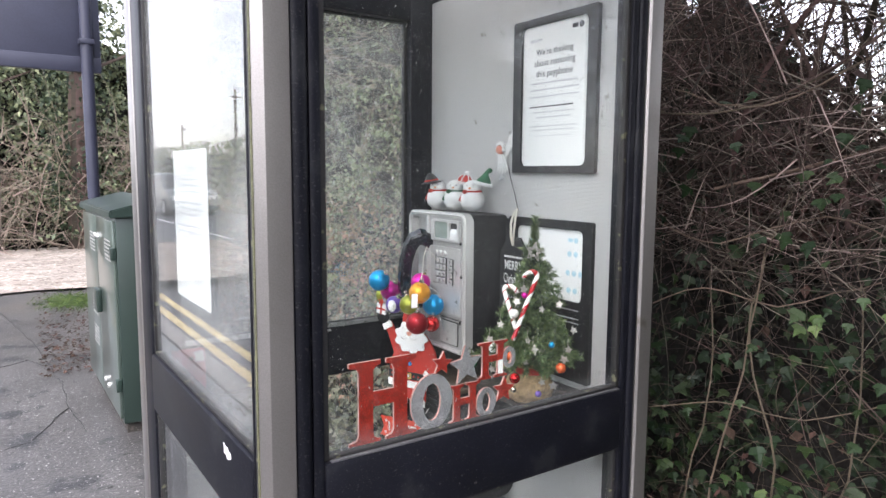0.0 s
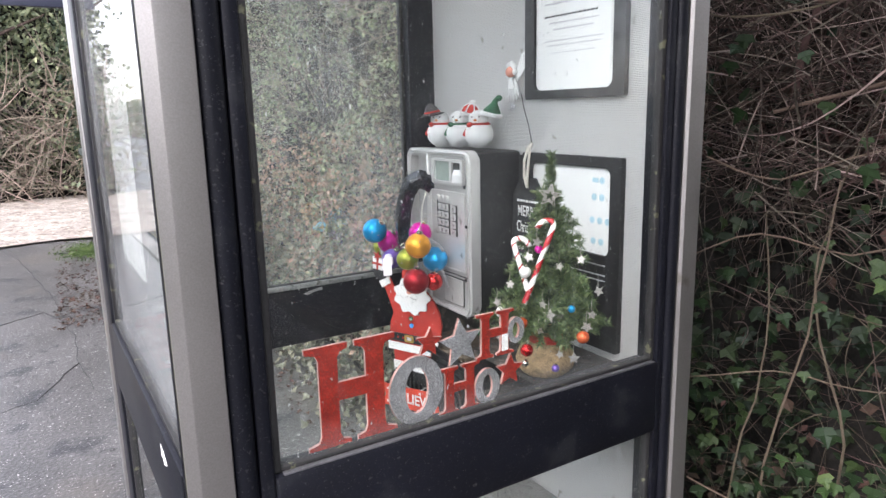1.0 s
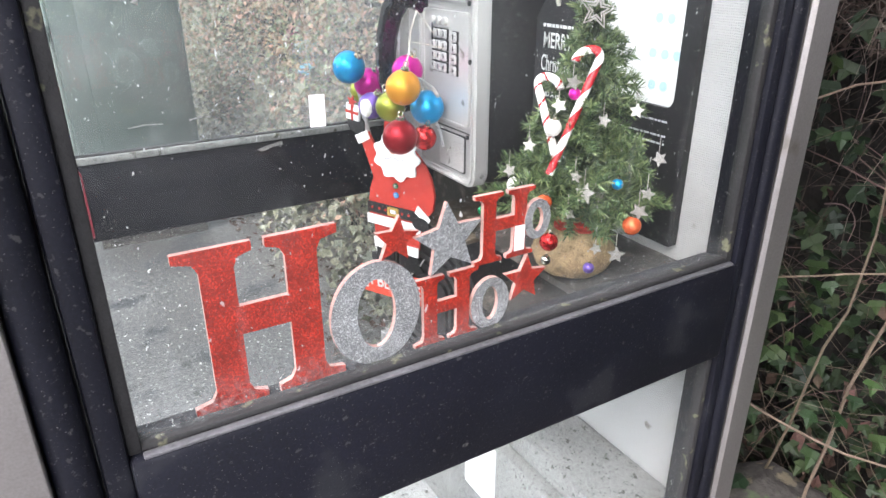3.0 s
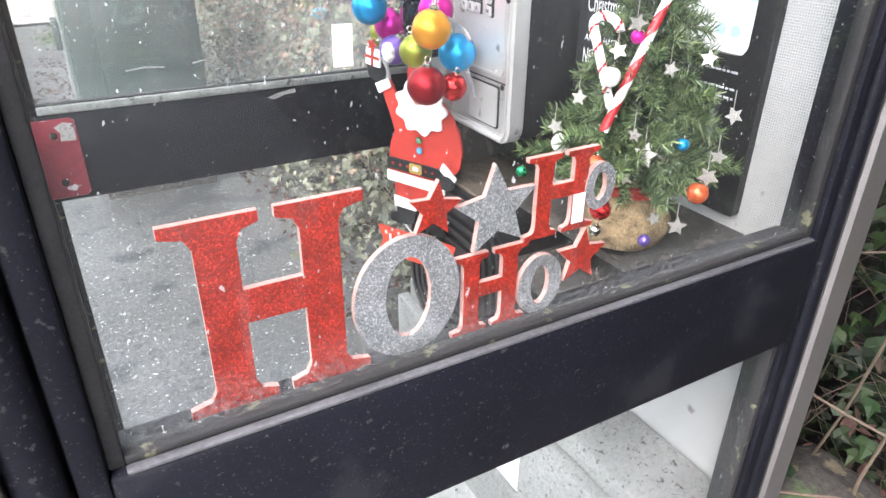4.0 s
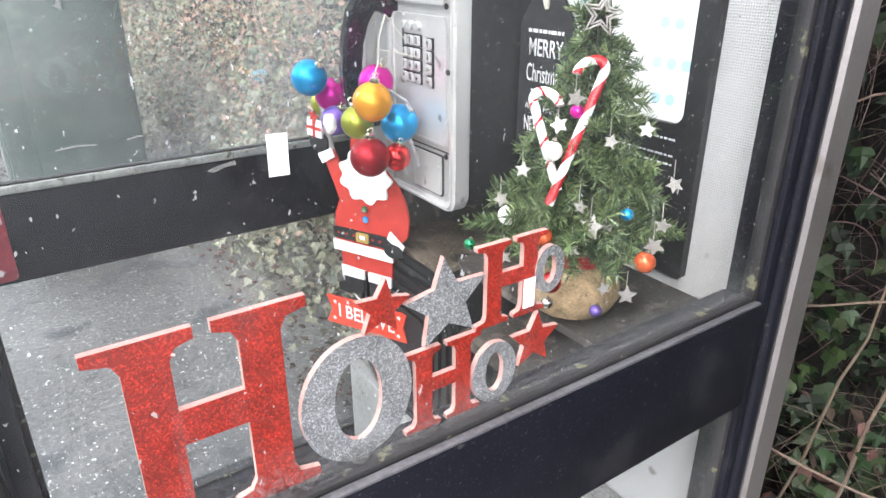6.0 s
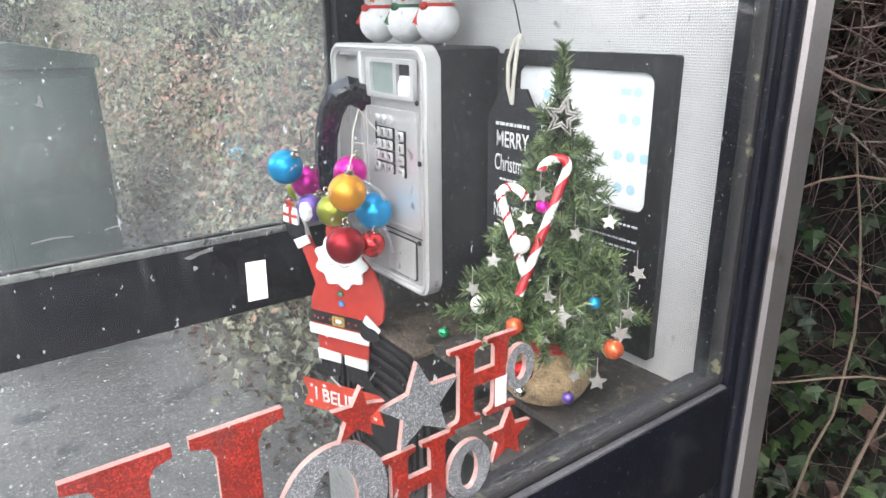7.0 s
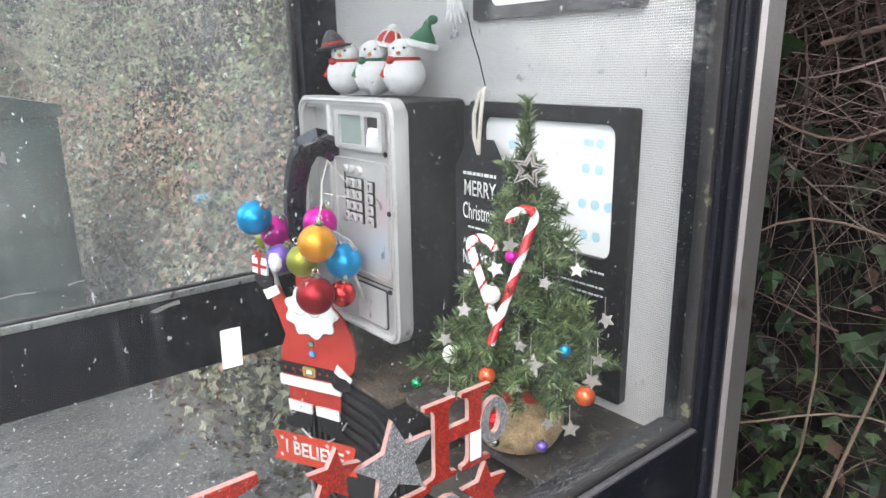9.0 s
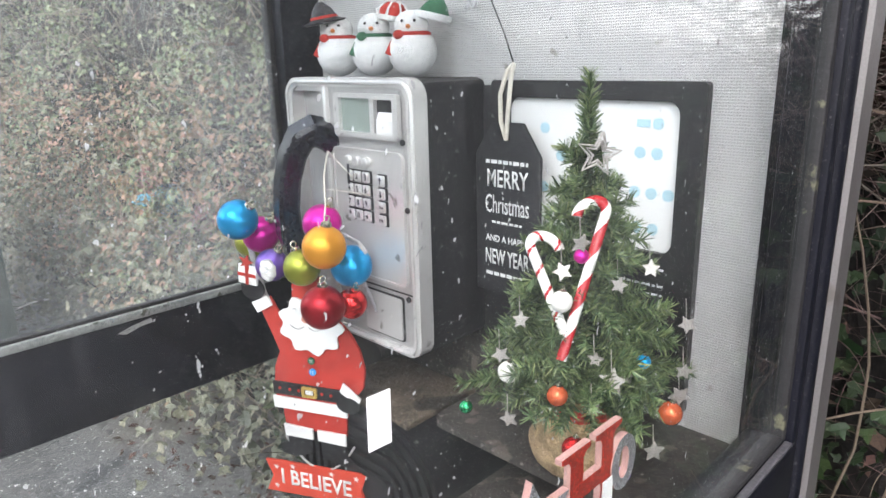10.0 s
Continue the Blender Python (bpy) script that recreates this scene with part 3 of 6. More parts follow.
part("corner_post", extrusion([(0.437, 1.196), (0.4375, 1.193), (0.453, 1.1785), (0.456, 1.178), (0.4975, 1.178), (0.499, 1.1795), (0.499, 1.2345), (0.474, 1.2345), (0.474, 1.196)], 0, 2.18), M_ALU, kiosk, "dull aluminium corner post")
part("corner_post", extrusion([(1.4305, 1.2), (1.4305, 1.187), (1.4362, 1.1816), (1.438, 1.1812), (1.479, 1.1812), (1.482, 1.185), (1.482, 1.25), (1.4305, 1.25)], 0, 2.18), M_ALU, kiosk, "dull aluminium corner post")
part("post_seal", boxed((0.4415, 1.1965, 0.0), (0.4735, 1.2345, 2.18), 0.004), M_GASKET, kiosk)
part("post_seal", boxed((0.4395, 1.2085, 0.0), (0.4412, 1.2165, 2.18)), M_SEAL, kiosk, "mossy yellow seal")


def round_stile(x0, x1, y_front, y_back):
    """A navy bar with a rounded front."""
    w = (x1 - x0) / 2
    arc = [(x0 + w - w * math.cos(a), y_front + 0.012 - 0.012 * math.sin(a) ** 0.8) for a in np.linspace(0, math.pi, 13)]
    return extrusion(arc + [(x1, y_back), (x0, y_back)], 0.005, 2.17)


part("round_stile", round_stile(0.4995, 0.5345, 1.1815, 1.24), M_FRAME, kiosk, smooth=50)
part("round_stile", round_stile(1.402, 1.43, 1.1845, 1.24), M_FRAME, kiosk, smooth=50)


def side(y_out, y_in, x0, x1, gx0, gx1, z_low, z_sill, y_glass, glass):
    """One glazed side that runs along x: stiles, rails, gaskets and two panes."""
    for a, b in ((x0, gx0), (gx1, x1)):
        part("stile", boxed((a, y_out, 0.02), (b, y_in, 2.16), 0.005), M_FRAME, kiosk)
    part("mid_rail", boxed((gx0, y_out - 0.004, z_low), (gx1, y_in, z_sill), 0.006), M_FRAME, kiosk)
    part("top_rail", boxed((gx0, y_out, 2.03), (gx1, y_in, 2.16), 0.005), M_FRAME, kiosk)
    part("bottom_rail", boxed((gx0, y_out, 0.02), (gx1, y_in, 0.14), 0.005), M_FRAME, kiosk)
    for za, zb in ((z_sill, 2.03), (0.14, z_low)):
        for u, v in (((gx0, za), (gx0 + 0.012, zb)), ((gx1 - 0.012, za), (gx1, zb)), ((gx0 + 0.012, za), (gx1 - 0.012, za + 0.008)), ((gx0 + 0.012, zb - 0.008), (gx1 - 0.012, zb))):
            part("gasket", boxed((u[0], y_glass - 0.009, u[1]), (v[0], y_glass + 0.009, v[1]), 0.002), M_GASKET, kiosk)
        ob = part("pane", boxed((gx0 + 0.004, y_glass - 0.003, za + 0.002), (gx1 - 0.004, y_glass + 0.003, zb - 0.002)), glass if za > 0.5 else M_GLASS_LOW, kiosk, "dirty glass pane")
        ob.visible_shadow = False


side(1.19, 1.245, 0.537, 1.4, 0.56, 1.38, 0.788, 0.946, 1.207, M_GLASS)
part("sill_strip", boxed((0.572, 1.1875, 0.9445), (1.373, 1.197, 0.949), 0.002), material("worn_grey_strip", (0.08, 0.08, 0.085), 0.5, 0.2, 0.3, 20, 200, 0.2), kiosk, "worn grey strip along the rail")
side(2.168, 2.24, 0.487, 1.468, 0.528, 1.35, 0.79, 0.964, 2.205, M_GLASS_C)
part("sill_strip", boxed((0.54, 2.158, 0.962), (1.338, 2.1675, 0.977), 0.003), material("weathered_grey_strip", (0.2, 0.21, 0.2), 0.5, 0.1, 0.35, 20, 200, 0.2, [((0.06, 0.065, 0.05), 60, 0.1)]), kiosk, "weathered grey strip along the far rail")
# door side, along y
for a, b in ((1.235, 1.244), (2.13, 2.25)):
    part("stile", boxed((0.44, a, 0.02), (0.486, b, 2.16), 0.005), M_FRAME, kiosk)
part("mid_rail", boxed((0.437, 1.244, 0.795), (0.486, 2.13, 0.962), 0.006), M_FRAME, kiosk)
part("top_rail", boxed((0.44, 1.244, 2.03), (0.486, 2.13, 2.16), 0.005), M_FRAME, kiosk)
part("bottom_rail", boxed((0.44, 1.244, 0.02), (0.486, 2.13, 0.14), 0.005), M_FRAME, kiosk)
for za, zb in ((0.962, 2.03), (0.14, 0.795)):
    for u, v in (((1.244, za), (1.253, zb)), ((2.118, za), (2.13, zb)), ((1.253, za), (2.118, za + 0.009)), ((1.253, zb - 0.008), (2.118, zb))):
        part("gasket", boxed((0.447, u[0], u[1]), (0.467, v[0], v[1]), 0.002), M_SEAL if v[0] < 1.26 else M_GASKET, kiosk)
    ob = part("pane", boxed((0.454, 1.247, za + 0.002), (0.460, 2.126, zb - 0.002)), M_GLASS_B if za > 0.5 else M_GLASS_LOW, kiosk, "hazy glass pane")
    ob.visible_shadow = False
# back
M_BACK = material("embossed_grey_panel", (0.54, 0.535, 0.52), 0.5, 0, 0.08, 3, 200, 0.0, [((0.06, 0.06, 0.055), 120, 0.04), ((0.3, 0.285, 0.25), 28, 0.05), ((0.52, 0.51, 0.48), 3, 0.1)])
nodes, links = M_BACK.node_tree.nodes, M_BACK.node_tree.links
vor, bmp, tc = nodes.new("ShaderNodeTexVoronoi"), nodes.new("ShaderNodeBump"), nodes.new("ShaderNodeTexCoord")
vor.inputs["Scale"].default_value, vor.inputs["Randomness"].default_value = 270, 0.1
bmp.inputs["Strength"].default_value, bmp.inputs["Distance"].default_value = 0.8, 0.005
links.new(tc.outputs["Object"], vor.inputs["Vector"])
links.new(vor.outputs["Distance"], bmp.inputs["Height"])
links.new(bmp.outputs[0], nodes["Principled BSDF"].inputs["Normal"])
part("back_panel", boxed((1.44, 1.272, 0.05), (1.462, 2.168, 2.1)), M_BACK, kiosk, "embossed light grey back panel")
part("back_stile", boxed((1.432, 1.25, 0.02), (1.462, 1.272, 2.16), 0.004), M_FRAME, kiosk)
part("back_sheet", boxed((1.466, 1.252, 0.02), (1.50, 2.25, 2.16)), M_FRAME, kiosk)
# roof panel is unseen; opal is assumed, to let sky light onto the upper wall
M_ROOF = material("opal_roof_panel", (0.8, 0.8, 0.78), 0.5, 0, 0.08, 4, 80)
opal, thin_ = M_ROOF.node_tree.nodes.new("ShaderNodeMixShader"), M_ROOF.node_tree.nodes.new("ShaderNodeBsdfTranslucent")
thin_.inputs["Color"].default_value = (0.95, 0.95, 0.93, 1)
opal.inputs[0].default_value = 0.94
M_ROOF.node_tree.links.new(M_ROOF.node_tree.nodes["Principled BSDF"].outputs[0], opal.inputs[1])
M_ROOF.node_tree.links.new(thin_.outputs[0], opal.inputs[2])
M_ROOF.node_tree.links.new(opal.outputs[0], M_ROOF.node_tree.nodes["Material Output"].inputs["Surface"])
part("ceiling_panel", boxed((0.5, 1.25, 2.2), (1.5, 2.25, 2.204)), M_ROOF, kiosk, "opal translucent roof panel")
part("roof_edge", boxed((0.42, 1.15, 2.182), (0.52, 2.35, 2.34), 0.02), M_FRAME, kiosk)
part("roof_edge", boxed((1.46, 1.15, 2.182), (1.56, 2.35, 2.34), 0.02), M_FRAME, kiosk)
part("roof_edge", boxed((0.521, 1.15, 2.182), (1.459, 1.25, 2.34), 0.02), M_FRAME, kiosk)
part("roof_edge", boxed((0.521, 2.25, 2.182), (1.459, 2.35, 2.34), 0.02), M_FRAME, kiosk)
M_CONCRETE = material("pale_concrete", (0.33, 0.33, 0.32), 0.8, 0, 0.25, 6, 150, 0.4, [((0.1, 0.1, 0.09), 60, 0.08)])
part("floor_slab", boxed((0.47, 1.2, -0.02), (1.52, 2.3, 0.022)), M_CONCRETE, kiosk, "pale dusty concrete floor")
M_LEDGE = material("grey_metal_ledge", (0.27, 0.27, 0.26), 0.5, 0.1, 0.25, 5, 150, 0.15, [((0.08, 0.08, 0.07), 60, 0.09), ((0.06, 0.06, 0.055), 190, 0.11)])
bm = boxed((1.285, 1.25, 0.022), (1.438, 2.16, 0.425), 0.012)
box(bm, (1.25, 1.25, 0.022), (1.283, 2.16, 0.38), 0.006)
part("ledge", bm, M_LEDGE, kiosk, "dusty grey metal ledge at the foot of the back panel")
M_PAPER = material("white_paper", (0.78, 0.78, 0.76), 0.7, 0, 0.04, 10, 200)
M_BLACK = material("black_plastic", (0.014, 0.014, 0.015), 0.45, 0, 0.3, 12, 250, 0.15, [((0.1, 0.1, 0.095), 90, 0.05), ((0.035, 0.035, 0.035), 10, 0.12)])
M_DIRTY = material("dirty_black_shelf", (0.04, 0.035, 0.03), 0.7, 0, 0.4, 12, 200, 0.5, [((0.1, 0.085, 0.07), 25, 0.14), ((0.2, 0.18, 0.16), 90, 0.07)])
M_INK = material("dark_ink", (0.03, 0.03, 0.035), 0.6, 0, 0.1)
M_GREY_INK = material("grey_ink", (0.5, 0.5, 0.52), 0.6, 0, 0.1)
M_BLUE_INK = material("pale_blue_ink", (0.42, 0.62, 0.7), 0.6, 0, 0.1)
M_CHALK = material("white_lettering", (0.75, 0.75, 0.73), 0.8, 0, 0.1)
M_STEEL = material("brushed_steel", (0.64, 0.63, 0.61), 0.32, 0.5, 0.15, 8, 300, 0.06, [((0.3, 0.29, 0.27), 40, 0.06)])
M_STEEL_D = material("dull_steel_plate", (0.48, 0.47, 0.455), 0.38, 0.5, 0.15, 8, 300, 0.05)
M_LCD = material("grey_green_display", (0.28, 0.33, 0.3), 0.15, 0, 0.1, 20, 100)
M_HANDSET = material("black_handset", (0.012, 0.013, 0.018), 0.16, 0, 0.2, 20, 200)
FACING = Matrix(((0, 0, -1, 0), (-1, 0, 0, 0), (0, 1, 0, 0), (0, 0, 0, 1)))   # faces -x, reads towards -y


def lettering(name, text, at, width, mat, parent, turn=FACING, height=0.0, thick=0.0004, align="CENTER", bold=0.0):
    """Raised letters in the built-in font, scaled to a width in metres."""
    cu = bpy.data.curves.new(name, "FONT")
    cu.body, cu.align_x, cu.align_y, cu.size, cu.resolution_u = text, align, "CENTER", 1.0, 3
    cu.offset = bold
    tmp = bpy.data.objects.new(name, cu)
    scene.collection.objects.link(tmp)
    bpy.context.view_layer.update()
    me = bpy.data.meshes.new_from_object(tmp.evaluated_get(bpy.context.evaluated_depsgraph_get()))
    bpy.data.objects.remove(tmp)
    xs = [v.co.x for v in me.vertices]
    ys = [v.co.y for v in me.vertices]
    s = width / (max(xs) - min(xs))
    sy = height / (max(ys) - min(ys)) if height else s
    bm = bmesh.new()
    bm.from_mesh(me)
    r = bmesh.ops.extrude_face_region(bm, geom=bm.faces[:])
    bmesh.ops.translate(bm, vec=(0, 0, 1), verts=[g for g in r["geom"] if isinstance(g, bmesh.types.BMVert)])
    bmesh.ops.transform(bm, matrix=Matrix.Translation(at) @ turn @ Matrix.Diagonal((s, sy, thick, 1)), verts=bm.verts[:])
    return part(name, bm, mat, parent, smooth=0)


def bars(name, rows, mat, parent, x=0.0):
    """Lines of writing too small to read, as plain bars: (y centre, z, width, height)."""
    bm = bmesh.new()
    for y, z, w, h in rows:
        left = y + w / 2
        while left > y - w / 2 + 0.002:
            run = min(random.uniform(0.004, 0.014), left - (y - w / 2))
            box(bm, (x - 0.0006, left - run, z - 0.36 * h), (x + 0.0004, left, z + 0.36 * h))
            left -= run + 0.003
    return part(name, bm, mat, parent, smooth=0)


def rounded(w, h, r, n=5, cx=0.0, cz=0.0):
    out = []
    for sx, sz, a0 in ((1, 1, 0), (-1, 1, 90), (-1, -1, 180), (1, -1, 270)):
        for k in range(n + 1):
            a = radians(a0 + 90 * k / n)
            out.append((cx + sx * (w / 2 - r) + r * math.cos(a), cz + sz * (h / 2 - r) + r * math.sin(a)))
    return out


def on_back(x, y, z):
    """Local x, z plate axes laid on a surface that faces -x; plate thickness grows towards +x."""
    return Matrix(((0, 1, 0, x), (-1, 0, 0, y), (0, 0, 1, z), (0, 0, 0, 1)))


# ---- notice boards on the back panel ----
board = thing("notice_board", (1.43, 1.52, 1.49), "black framed notice board on the grey back panel", "notice board")
part("frame", made(prism, rounded(0.342, 0.45, 0.006, 3), 0.014, on_back(1.426, 1.52, 1.72), [rounded(0.272, 0.408, 0.02)]), M_BLACK, board)
part("backing", made(prism, rounded(0.30, 0.43, 0.01, 2), 0.004, on_back(1.435, 1.52, 1.72)), M_PAPER, board)
part("notice", made(prism, rounded(0.25, 0.365, 0.002, 1), 0.0012, on_back(1.4325, 1.522, 1.735)), M_PAPER, board, "white printed notice")
for i, (s, w) in enumerate((("We're thinking", 0.152), ("about removing", 0.168), ("this payphone", 0.15))):
    lettering("headline", s, (1.4323, 1.52, 1.846 - i * 0.031), w, M_INK, board, bold=0.008)
for y, z, w, h, m in ((1.52, 1.757, 0.19, 0.006, M_GREY_INK), (1.52, 1.738, 0.2, 0.006, M_GREY_INK), (1.52, 1.718, 0.2, 0.006, M_GREY_INK), (1.53, 1.689, 0.18, 0.006, M_INK), (1.52, 1.673, 0.17, 0.005, M_GREY_INK), (1.52, 1.658, 0.14, 0.005, M_GREY_INK),
                      (1.52, 1.632, 0.2, 0.004, M_GREY_INK), (1.52, 1.621, 0.18, 0.004, M_GREY_INK), (1.52, 1.604, 0.15, 0.003, M_GREY_INK), (1.596, 1.882, 0.05, 0.013, M_GREY_INK)):
    bars("print_line", [(y, z, w, h)], m, board, 1.4322)


def mark(parent, y, z, s, mat, x):
    bm = boxed((x - 0.0008, y + 0.1 * s, z - 0.3 * s), (x, y + 1.2 * s, z + 0.3 * s))
    lathe(bm, [(0.45 * s, -0.0004), (0.45 * s, 0.0004)], Matrix.Translation((x - 0.0004, y - 0.55 * s, z)) @ pose(0, 0, 0, 0, 90, 0), 16)
    return part("emblem", bm, mat, parent)


mark(board, 1.425, 1.901, 0.02, M_INK, 1.4323)
board2 = thing("notice_board", (1.43, 1.524, 0.95), "black framed tariff board behind the small tree", "notice board")
part("frame", made(prism, rounded(0.352, 0.46, 0.006, 3), 0.014, on_back(1.426, 1.524, 1.13), [rounded(0.284, 0.205, 0.018, 5, 0, 0.102)]), M_BLACK, board2)
part("notice", made(prism, rounded(0.30, 0.22, 0.01, 2), 0.004, on_back(1.435, 1.524, 1.232)), M_PAPER, board2, "white printed notice")
mark(board2, 1.425, 1.305, 0.018, M_BLUE_INK, 1.4345)
for y, z in ((1.44, 1.265), (1.415, 1.265), (1.445, 1.21), (1.42, 1.21), (1.395, 1.21), (1.44, 1.16), (1.415, 1.16), (1.6, 1.29), (1.57, 1.25), (1.6, 1.2)):
    part("symbol", made(lathe, [(0.0085, -0.0004), (0.0085, 0.0004)], Matrix.Translation((1.4345, y, z)) @ pose(0, 0, 0, 0, 90, 0), 14), M_BLUE_INK, board2)
for y, z, w in ((1.43, 1.107, 0.08), (1.45, 1.083, 0.12), (1.45, 1.07, 0.12)):
    bars("print_line", [(y, z, w, 0.004)], M_GREY_INK, board2, 1.4255)

# ---- payphone ----
phone = thing("payphone", (1.44, 1.87, 0.93), "steel-fronted public payphone with black case and handset", "payphone")
PY, PW, PZ, PH = 2.043, 0.33, 1.369, 0.446


def pu(u):
    return PY - PW * u


def pv(v):
    return PZ - PH * v


cy, cz = pu(0.5), pv(0.5)
part("case", boxed((1.298, pu(0.985), pv(0.99)), (1.438, pu(0.02), pv(0.01)), 0.012), M_BLACK, phone, "scuffed black case")
bay = rounded(0.30 * PW, 0.70 * PH, 0.018, 5, -0.335 * PW, 0.10 * PH)
bm = made(prism, rounded(PW, PH, 0.03, 7), 0.04, on_back(1.262, cy, cz), [rounded(0.975 * PW - 0.024, PH - 0.028, 0.022, 6)])
bmesh.ops.bevel(bm, geom=[e for e in bm.edges if len(e.link_faces) == 2 and e.calc_face_angle(0) > 0.9], offset=0.006, segments=3, affect="EDGES")
part("bezel", bm, M_STEEL, phone, "brushed steel surround")
part("face_plate", made(prism, rounded(PW - 0.03, PH - 0.026, 0.02, 6), 0.02, on_back(1.272, cy, cz), [bay]), M_STEEL_D, phone)
bm = boxed((1.294, pu(0.345), pv(0.78)), (1.297, pu(0.0), pv(0.02)))
part("bay_back", bm, M_STEEL_D, phone)
bm = boxed((1.264, pu(0.365), pv(0.97)), (1.274, pu(0.335), pv(0.03)), 0.004)
part("divider", bm, M_STEEL, phone)
bm = made(prism, rounded(0.156, 0.069, 0.007, 4), 0.008, on_back(1.262, 1.821, 1.311), [rounded(0.077, 0.053, 0.003, 2, -0.0245, 0.001), rounded(0.042, 0.052, 0.003, 2, 0.0455, 0.0)])
part("display_frame", bm, M_STEEL, phone)
part("display", boxed((1.2675, 1.806, 1.284), (1.2705, 1.885, 1.34)), M_LCD, phone, "blank grey-green display")
part("coin_slot", boxed((1.269, 1.753, 1.283), (1.2715, 1.797, 1.339)), M_BLACK, phone)
bm = bmesh.new()
va = [[bm.verts.new((x, yy, z)) for x, z in ((1.2685, 1.2845), (1.2625, 1.2845), (1.2625, 1.305), (1.2685, 1.318))] for yy in (1.7555, 1.7925)]
for k in range(4):
    j = (k + 1) % 4
    bm.faces.new((va[0][k], va[0][j], va[1][j], va[1][k]))
bm.faces.new(va[0])
bm.faces.new(va[1][::-1])
part("coin_chute", bm, M_CHALK, phone, "white coin chute", smooth=0)
bm = made(prism, rounded(0.176, 0.216, 0.012, 5), 0.006, on_back(1.266, 1.829, 1.15), [rounded(0.168, 0.208, 0.009, 5)])
part("keypad_rim", bm, M_STEEL, phone)
part("keypad_plate", made(prism, rounded(0.167, 0.207, 0.009, 5), 0.004, on_back(1.2685, 1.829, 1.15)), M_STEEL, phone)
bm = boxed((0.0, -0.0099, -0.01), (0.003, 0.0099, 0.01))
dark = len(bm.faces)
box(bm, (-0.0045, -0.0088, -0.0088), (0.0, 0.0088, 0.0088), 0.0025)
bm.faces.ensure_lookup_table()
for f in bm.faces[:dark]:
    f.material_index = 1
key_mesh = finish(bm, "key", M_STEEL)
key_mesh.materials.append(M_BLACK)
keys = [(1.868 - 0.0212 * c, 1.214 - 0.0216 * r) for r in range(4) for c in range(3)] + [(1.789, 1.212 - 0.0213 * r) for r in range(4)]
signs = ["1", "2", "3", "4", "5", "6", "7", "8", "9", "*", "0", "#", "", "", "CLR", "OK"]
for i, ((ky, kz), s) in enumerate(zip(keys, signs)):
    k = under(new("key", key_mesh), phone)
    k.matrix_world = Matrix.Translation((1.2655, ky, kz))
    if s:
        lettering("key_mark", s, (1.2611, ky, kz), 0.011 if len(s) > 1 else 0.006, M_INK, k, thick=0.0004, bold=0.015)
    else:
        flip = -1 if i == 12 else 1
        arrow = [(-0.0012, 0.005 * flip), (0.0012, 0.005 * flip), (0.0012, -0.001 * flip), (0.004, -0.001 * flip), (0, -0.006 * flip), (-0.004, -0.001 * flip), (-0.0012, -0.001 * flip)]
        part("key_mark", made(prism, arrow, 0.0004, on_back(1.2605, ky, kz)), M_INK, k)
small_key = finish(made(lathe, [(0.0085, -0.004), (0.008, 0.003), (0.0062, 0.0042)], pose(0, 0, 0, 0, -90, 0), 14), "function_key", M_STEEL)
for c in range(3):
    k = under(new("function_key", small_key), phone)
    k.matrix_world = Matrix.Translation((1.2655, 1.873 - 0.0228 * c, 1.2375))
bm = made(prism, rounded(0.092, 0.072, 0.004, 3), 0.004, on_back(1.267, 1.803, 0.984))
part("flap_gap", made(prism, rounded(0.098, 0.078, 0.005, 3), 0.002, on_back(1.2695, 1.803, 0.984)), M_BLACK, phone)
part("coin_return", bm, M_STEEL, phone, "steel coin return flap")
part("lower_groove", boxed((1.2713, 1.728, 1.029), (1.2722, 1.912, 1.0315)), M_BLACK, phone)
part("back_plate", boxed((1.428, 1.695, 0.915), (1.4385, 2.06, 1.352), 0.003), M_BLACK, phone)
screw = finish(made(lathe, [(0.005, 0), (0.005, 0.002), (0.003, 0.0035)], pose(0, 0, 0, 0, -90, 0), 12), "screw", M_BLACK)
for ky, kz in ((1.732, 1.276), (1.727, 1.173), (1.732, 1.028)):
    k = under(new("screw", screw), phone)
    k.matrix_world = Matrix.Translation((1.262, ky, kz))


def chamfered_sweep(bm, path, sizes, centre):
    """Sweep a flat-sided section with cut corners along a curve; sizes are half width and half depth at each point."""
    rings = []
    c = Vector(centre)
    for k, p in enumerate(path):
        p = Vector(p)
        run = (Vector(path[min(k + 1, len(path) - 1)]) - Vector(path[max(k - 1, 0)])).normalized()
        out = p - c
        out = (out - run * out.dot(run)).normalized()
        side_way = run.cross(out)
        w, d = sizes[k]
        e = 0.32 * min(w, d)
        ring = ((w, d - e), (w - e, d), (e - w, d), (-w, d - e), (-w, e - d), (e - w, -d), (w - e, -d), (w, e - d))
        rings.append([bm.verts.new(p + side_way * a + out * b) for a, b in ring])
    for u, v in zip(rings, rings[1:]):
        for k in range(8):
            bm.faces.new((u[k], u[(k + 1) % 8], v[(k + 1) % 8], v[k]))
    bm.faces.new(rings[0])
    bm.faces.new(rings[-1])
    bmesh.ops.recalc_face_normals(bm, faces=bm.faces[:])


